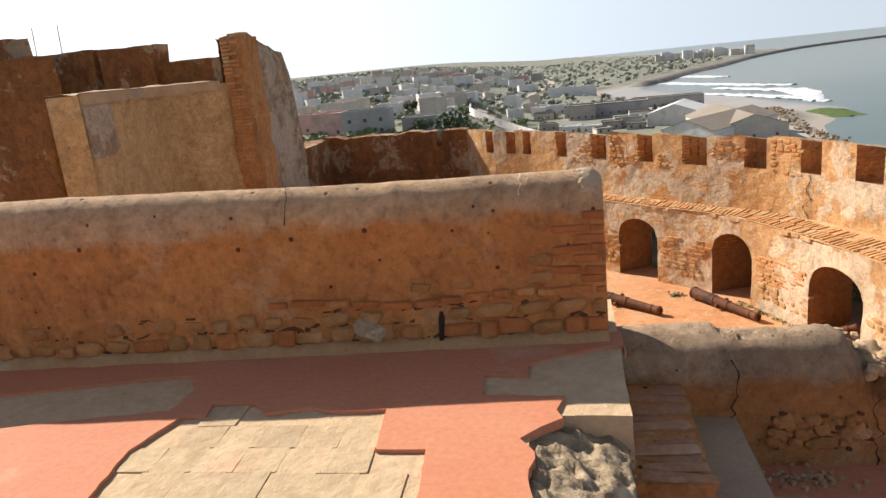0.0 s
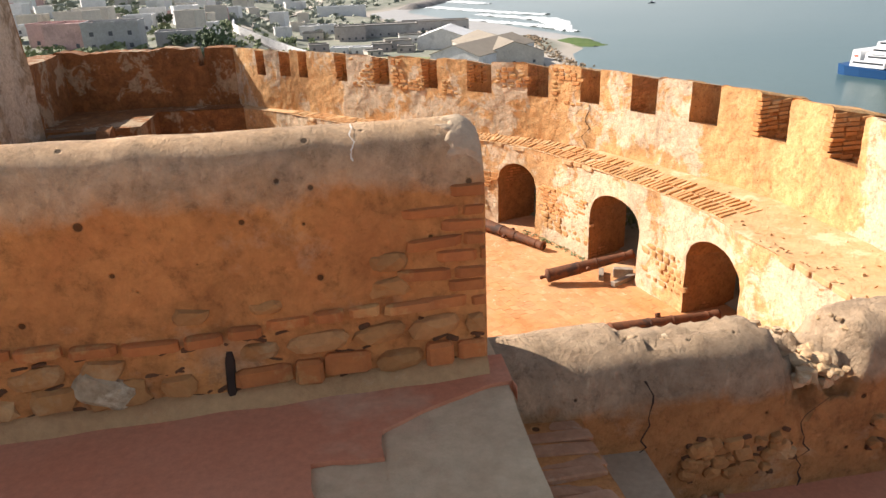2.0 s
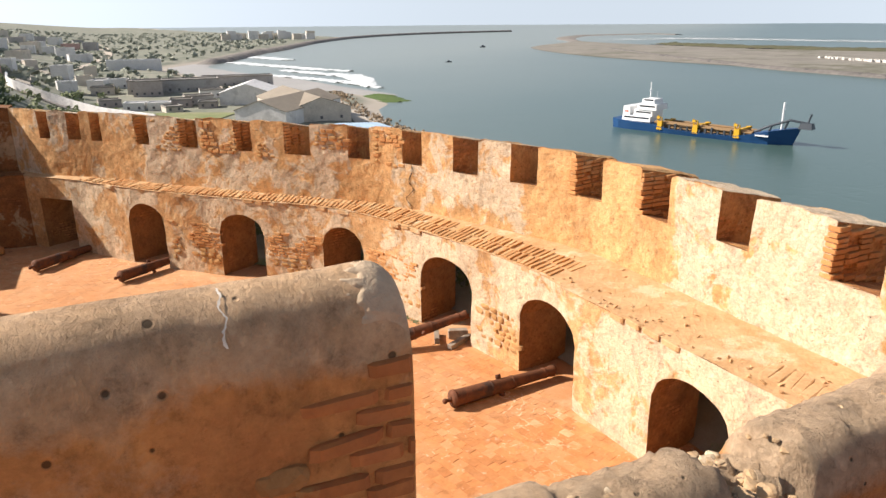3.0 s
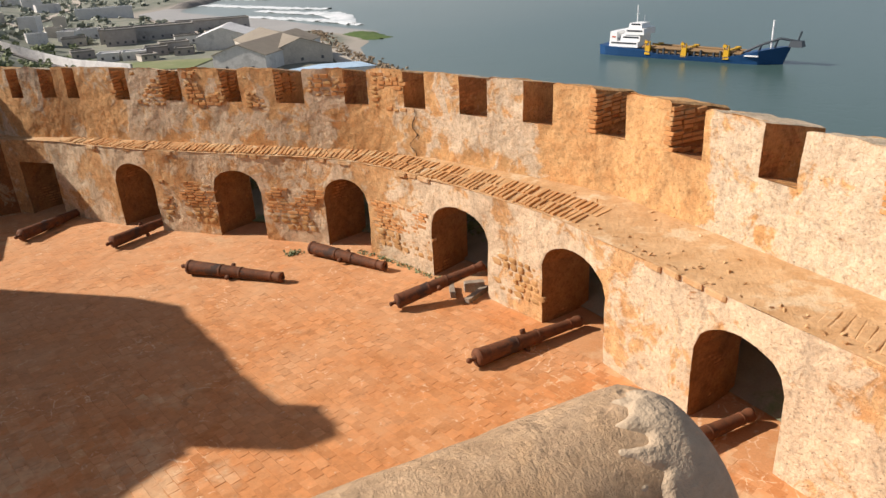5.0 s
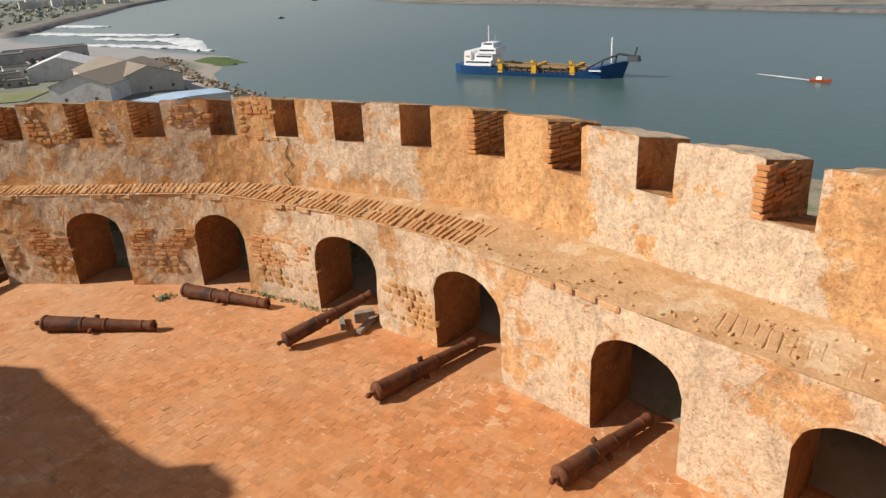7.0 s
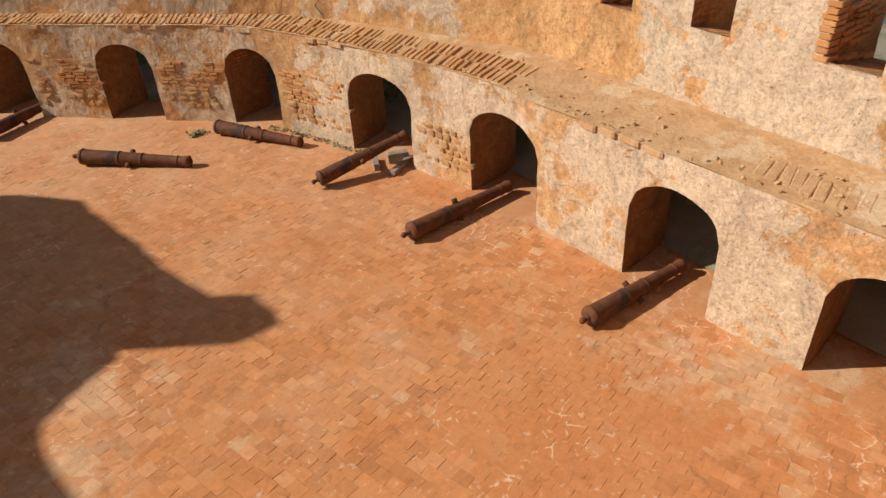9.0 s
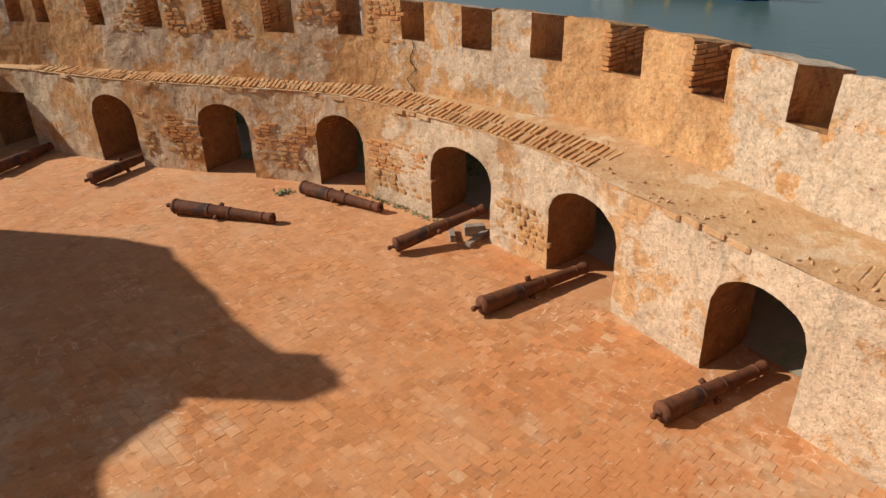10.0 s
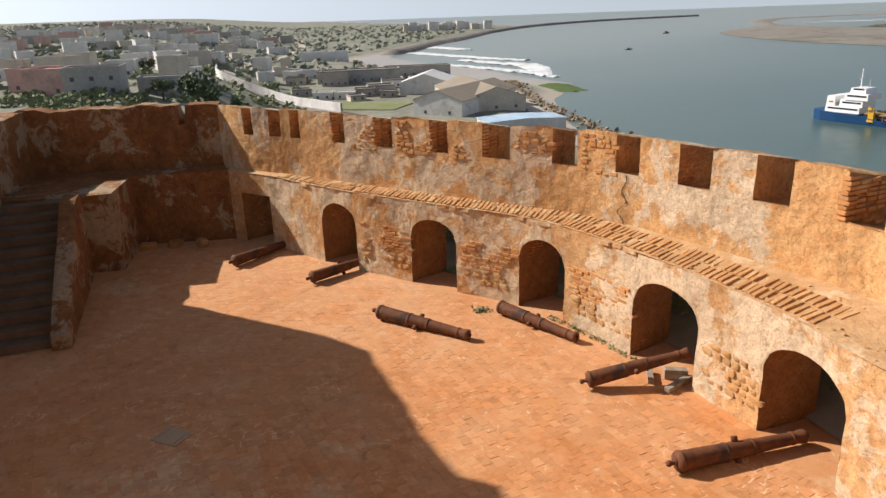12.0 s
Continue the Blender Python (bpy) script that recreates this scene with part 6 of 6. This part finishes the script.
house(84, 285, 34, 16, 3.6, 4, PAINT[0], "low shed with a pale blue sheet roof", MAT_ROOFBLUE, 0.8, (0, 0), "shed", group="shore sheds")
house(29, 515, 58, 16, 8.0, -2, PAINT[1], "long grey industrial shed", MAT_ROOFGREY, 0, (10, 1), "shed", group="shore sheds")
house(12, 500, 18, 14, 9.5, -2, PAINT[4], "dark grey block beside the long shed", MAT_ROOFGREY, 0, (4, 1), "shed", group="shore sheds")
house(75, 545, 50, 14, 7.0, -4, PAINT[1], "long grey shed near the beach", MAT_ROOFGREY, 0, (8, 1), "shed", group="shore sheds")
house(9, 770, 50, 16, 9.0, 0, PAINT[0], "long white wall-sided depot", MAT_ROOFWHITE, 0, (0, 0), "depot", group="shore sheds")
for x, y, w, h, m, rf in ((2, 428, 11, 4, 0, MAT_ROOFWHITE), (15, 424, 12, 4, 0, MAT_ROOFWHITE), (27, 432, 12, 4.5, 4, MAT_ROOFGREY), (38, 442, 16, 5, 1, MAT_ROOFGREY), (40, 420, 10, 3.5, 4, MAT_ROOFGREY), (22, 410, 9, 3, 3, MAT_ROOFGREY), (-10, 455, 12, 4, 4, MAT_ROOFGREY),
                            (-15, 520, 14, 5, 3, MAT_ROOFGREY), (-5, 560, 14, 6, 0, None), (-20, 580, 12, 5, 1, None), (48, 470, 14, 5, 0, MAT_ROOFGREY)):
    house(x, y, w, 10, h, r2.uniform(-12, 12), PAINT[m], "small low shed with a sheet roof", rf, 0, (2, 1), "shed", group="shore sheds")
kinds = ["small white flat-roofed house in the town", "grey flat-roofed house in the town", "pinkish flat-roofed house in the town", "beige flat-roofed house in the town", "unfinished bare-block house in the town"]
made = []
for k in range(230):
    for _ in range(30):
        az = radians(r2.uniform(-31, -1.5))
        rr = 300 * (5.6 ** (r2.random() ** 1.25))
        x, y = rr * math.sin(az), rr * math.cos(az)
        road = abs(x - float(np.interp(y, [430, 520, 640, 800, 1000, 1300, 1700], [-45, -60, -62, -40, -22, -26, -60])))
        if road > 14 and all(math.hypot(x - a, y - b) > 17 for a, b in made) and math.hypot(x + 85, y - 270) > 55 and not (x > -40 and y < 480) and not (x > -5 and y > 600):
            break
    else:
        continue
    made.append((x, y))
    m = r2.choice((0, 0, 0, 0, 1, 3, 3, 2))
    w, h = r2.uniform(9, 16), r2.choice((4, 6.5, 6.5, 9.5)) * (1.0 if rr < 900 else 1.3)
    house(x, y, w * (1 if rr < 900 else 1.6), r2.uniform(9, 13), h, r2.uniform(-25, 25), PAINT[m], kinds[m], None, 0, (2, 1) if rr < 480 else (0, 0), "house")
for k in range(16):
    x, y = 220 + k * 14 + r2.uniform(-4, 4), 1750 + r2.uniform(-40, 60)
    house(x, y, 20, 14, r2.uniform(12, 22), 0, PAINT[0 if k % 3 else 3], "far pale apartment block behind the jetty", None, 0, (0, 0), "apartment_block", group="far apartment blocks")
# white boundary wall
bm = bmesh.new()
wl = Line([(11, 362), (-8, 392), (-26, 420), (-46, 438), (-58, 455), (-64, 500)])
prev = None
for s in spread(0, wl.length, 5.0):
    cur = []
    for o, top in ((0, 0), (0, 1), (1.0, 1), (1.0, 0)):
        x, y, _, _ = wl.at(s, o)
        cur.append(bm.verts.new((x, y, ground(x, y) + (5.0 if top else -1.0))))
    if prev:
        for q in range(3):
            bm.faces.new((prev[q], cur[q], cur[q + 1], prev[q + 1]))
    prev = cur
tagged(part("boundary_wall", bm, wallpaint("fresh_whitewash", (0.86, 0.84, 0.80)), None, "long whitewashed boundary wall beside the road"), category="wall", kind="structure")

# street poles on the skyline
for x, y, h in ((-19.0, 22.0, 1.5), (-17.4, 22.4, 1.0), (-16.4, 22.4, 1.0)):
    bm = bmesh.new()
    rod(bm, (0, 0, 0), (0.05, 0, h), 0.016, 6)
    ob = part("pole", bm, MAT_STEEL, None)
    ob.matrix_basis = NEARER @ Matrix.Translation((x, y, 3.68 if h > 1.2 else 3.02))
    tagged(ob, "thin dark antenna pole above the old wall", "pole", "antenna poles")


# ---- plants ----
def leafmat(name, a, b):
    m, nt, bs = material(name, 0.8)
    r = n_random(nt, True)
    col = n_mix(nt, r, a, b)
    nt.links.new(col, bs.inputs["Base Color"])
    return m


MAT_LEAF = leafmat("dark_tree_leaves", (0.05, 0.075, 0.035), (0.10, 0.13, 0.06))
MAT_BUSH = leafmat("scrub_leaves", (0.13, 0.165, 0.07), (0.23, 0.25, 0.13))
# leaves of the far woods, paled and greyed to carry distance haze
MAT_FARLEAF = leafmat("haze_paled_olive_leaves", (0.21, 0.23, 0.17), (0.30, 0.31, 0.24))
MAT_BARK = mottled("grey_bark", (0.10, 0.08, 0.06), (0.15, 0.12, 0.09), 4.0, 0.95)


def leaves(bm, cx0, cy0, cz0, r, n, size, rnd, flatz=0.7):
    for _ in range(n):
        d = Vector((rnd.gauss(0, 1), rnd.gauss(0, 1), rnd.gauss(0, 1))).normalized() * r * rnd.uniform(0.55, 1.0)
        c = Vector((cx0 + d.x, cy0 + d.y, cz0 + d.z * flatz))
        u = Vector((rnd.gauss(0, 1), rnd.gauss(0, 1), rnd.gauss(0, 0.5))).normalized()
        w = u.orthogonal().normalized()
        s = size * rnd.uniform(0.6, 1.3)
        bm.faces.new([bm.verts.new(c + u * s * a + w * s * b) for a, b in ((-1, -0.2), (0, -0.6), (1, 0.1), (0.2, 0.6))])


def tree(seed):
    rnd = random.Random(seed)
    root = new("tree")
    tagged(root, "dark green broad-crowned tree among the houses", "tree", "trees of the town")
    bm = bmesh.new()
    rod(bm, (0, 0, -1), (0.2, 0, 2.6), 0.35, 8)
    limbs = [(rnd.uniform(-2.4, 2.4), rnd.uniform(-2.4, 2.4), rnd.uniform(3.6, 6.0)) for _ in range(7)]
    for p in limbs:
        rod(bm, (0.2, 0, 2.4), p, 0.13, 6)
    part("trunk", bm, MAT_BARK, root)
    bm = bmesh.new()
    for p in limbs:
        leaves(bm, p[0], p[1], p[2] + 0.5, rnd.uniform(1.4, 2.2), 130, 0.36, rnd)
    part("crown", bm, MAT_LEAF, root)
    return root


t1, t2 = tree(1), tree(2)
t1.matrix_basis = Matrix.LocRotScale((-33.8, 222.6, ground(-33.8, 222.6)), None, (1.75, 1.75, 2.1))
t2.matrix_basis = Matrix.LocRotScale((-52.5, 262, ground(-52.5, 262)), None, (1.1, 1.1, 1.0))
for k in range(34):
    az, rr = radians(r2.uniform(-32, -2)), r2.uniform(240, 640)
    x, y = rr * math.sin(az), rr * math.cos(az)
    if any(math.hypot(x - a, y - b) < 10 for a, b in made) or math.hypot(x + 82, y - 265) < 26:
        continue
    s = r2.uniform(0.6, 1.1)
    copy_thing(t1 if k % 2 else t2, Matrix.Translation((x, y, ground(x, y))) @ Matrix.Rotation(k, 4, "Z") @ Matrix.Diagonal((s / 1.75, s / 1.75, s / 2.1, 1)))
bm = bmesh.new()
for k in range(1500):
    az, rr = radians(r2.uniform(-36, 6)), (r2.uniform(60, 520) if k < 760 else r2.uniform(70, 260))
    x, y = rr * math.sin(az), 8 + rr * math.cos(az)
    if any(math.hypot(x - a, y - b) < 8 for a, b in made) or (x > -6 and y > 300):
        continue
    s = r2.uniform(0.8, 2.2) * (0.7 + rr / 400)
    leaves(bm, x, y, ground(x, y) + 0.5 * s, s, 26, 0.42 * s, r2, 0.6)
tagged(part("scrub", bm, MAT_BUSH, None, "green scrub bushes on the slope below the fort"), kind="stuff")
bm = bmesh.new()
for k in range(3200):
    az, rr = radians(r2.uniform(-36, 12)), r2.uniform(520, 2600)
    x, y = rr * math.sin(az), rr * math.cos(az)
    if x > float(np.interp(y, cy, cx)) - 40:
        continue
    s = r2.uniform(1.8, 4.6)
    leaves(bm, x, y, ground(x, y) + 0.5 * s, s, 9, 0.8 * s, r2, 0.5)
tagged(part("far_woods", bm, MAT_FARLEAF, None, "distant haze-paled woods and hedges around the town"), kind="stuff")
bm = bmesh.new()
for k in range(620):
    s = FACE.near(9, 3.2) - r2.uniform(0.0, 22.0)
    o = r2.uniform(2.0, 5.0)
    x, y, nx, ny = FACE.at(s, o)
    leaves(bm, x, y, FLOOR + float(np.interp(o, [1.1, 3.5, 6.0], [0.03, 0.75, 0.4])) + r2.uniform(0.0, 0.5), 0.45, 26, 0.09, r2)
tagged(part("outer_weeds", bm, MAT_BUSH, None, "green weeds growing outside the embrasures"), kind="stuff")
bm = bmesh.new()
for k in range(26):
    f = r2.random()
    leaves(bm, 3.72 + r2.gauss(0, 0.10), 20.12 + r2.gauss(0, 0.08), FLOOR + 0.04, 0.07, 6, 0.035, r2, 0.6)
for k in range(60):
    f = r2.random()
    x, y, nx, ny = FACE.at(FACE.near(5.3, 19.4) + f * 3.0, -0.12)
    leaves(bm, x, y, FLOOR + 0.03, 0.10, 4, 0.035, r2, 0.4)
tagged(part("court_weeds", bm, MAT_BUSH, None, "small green weeds at the foot of the battery wall"), kind="stuff")
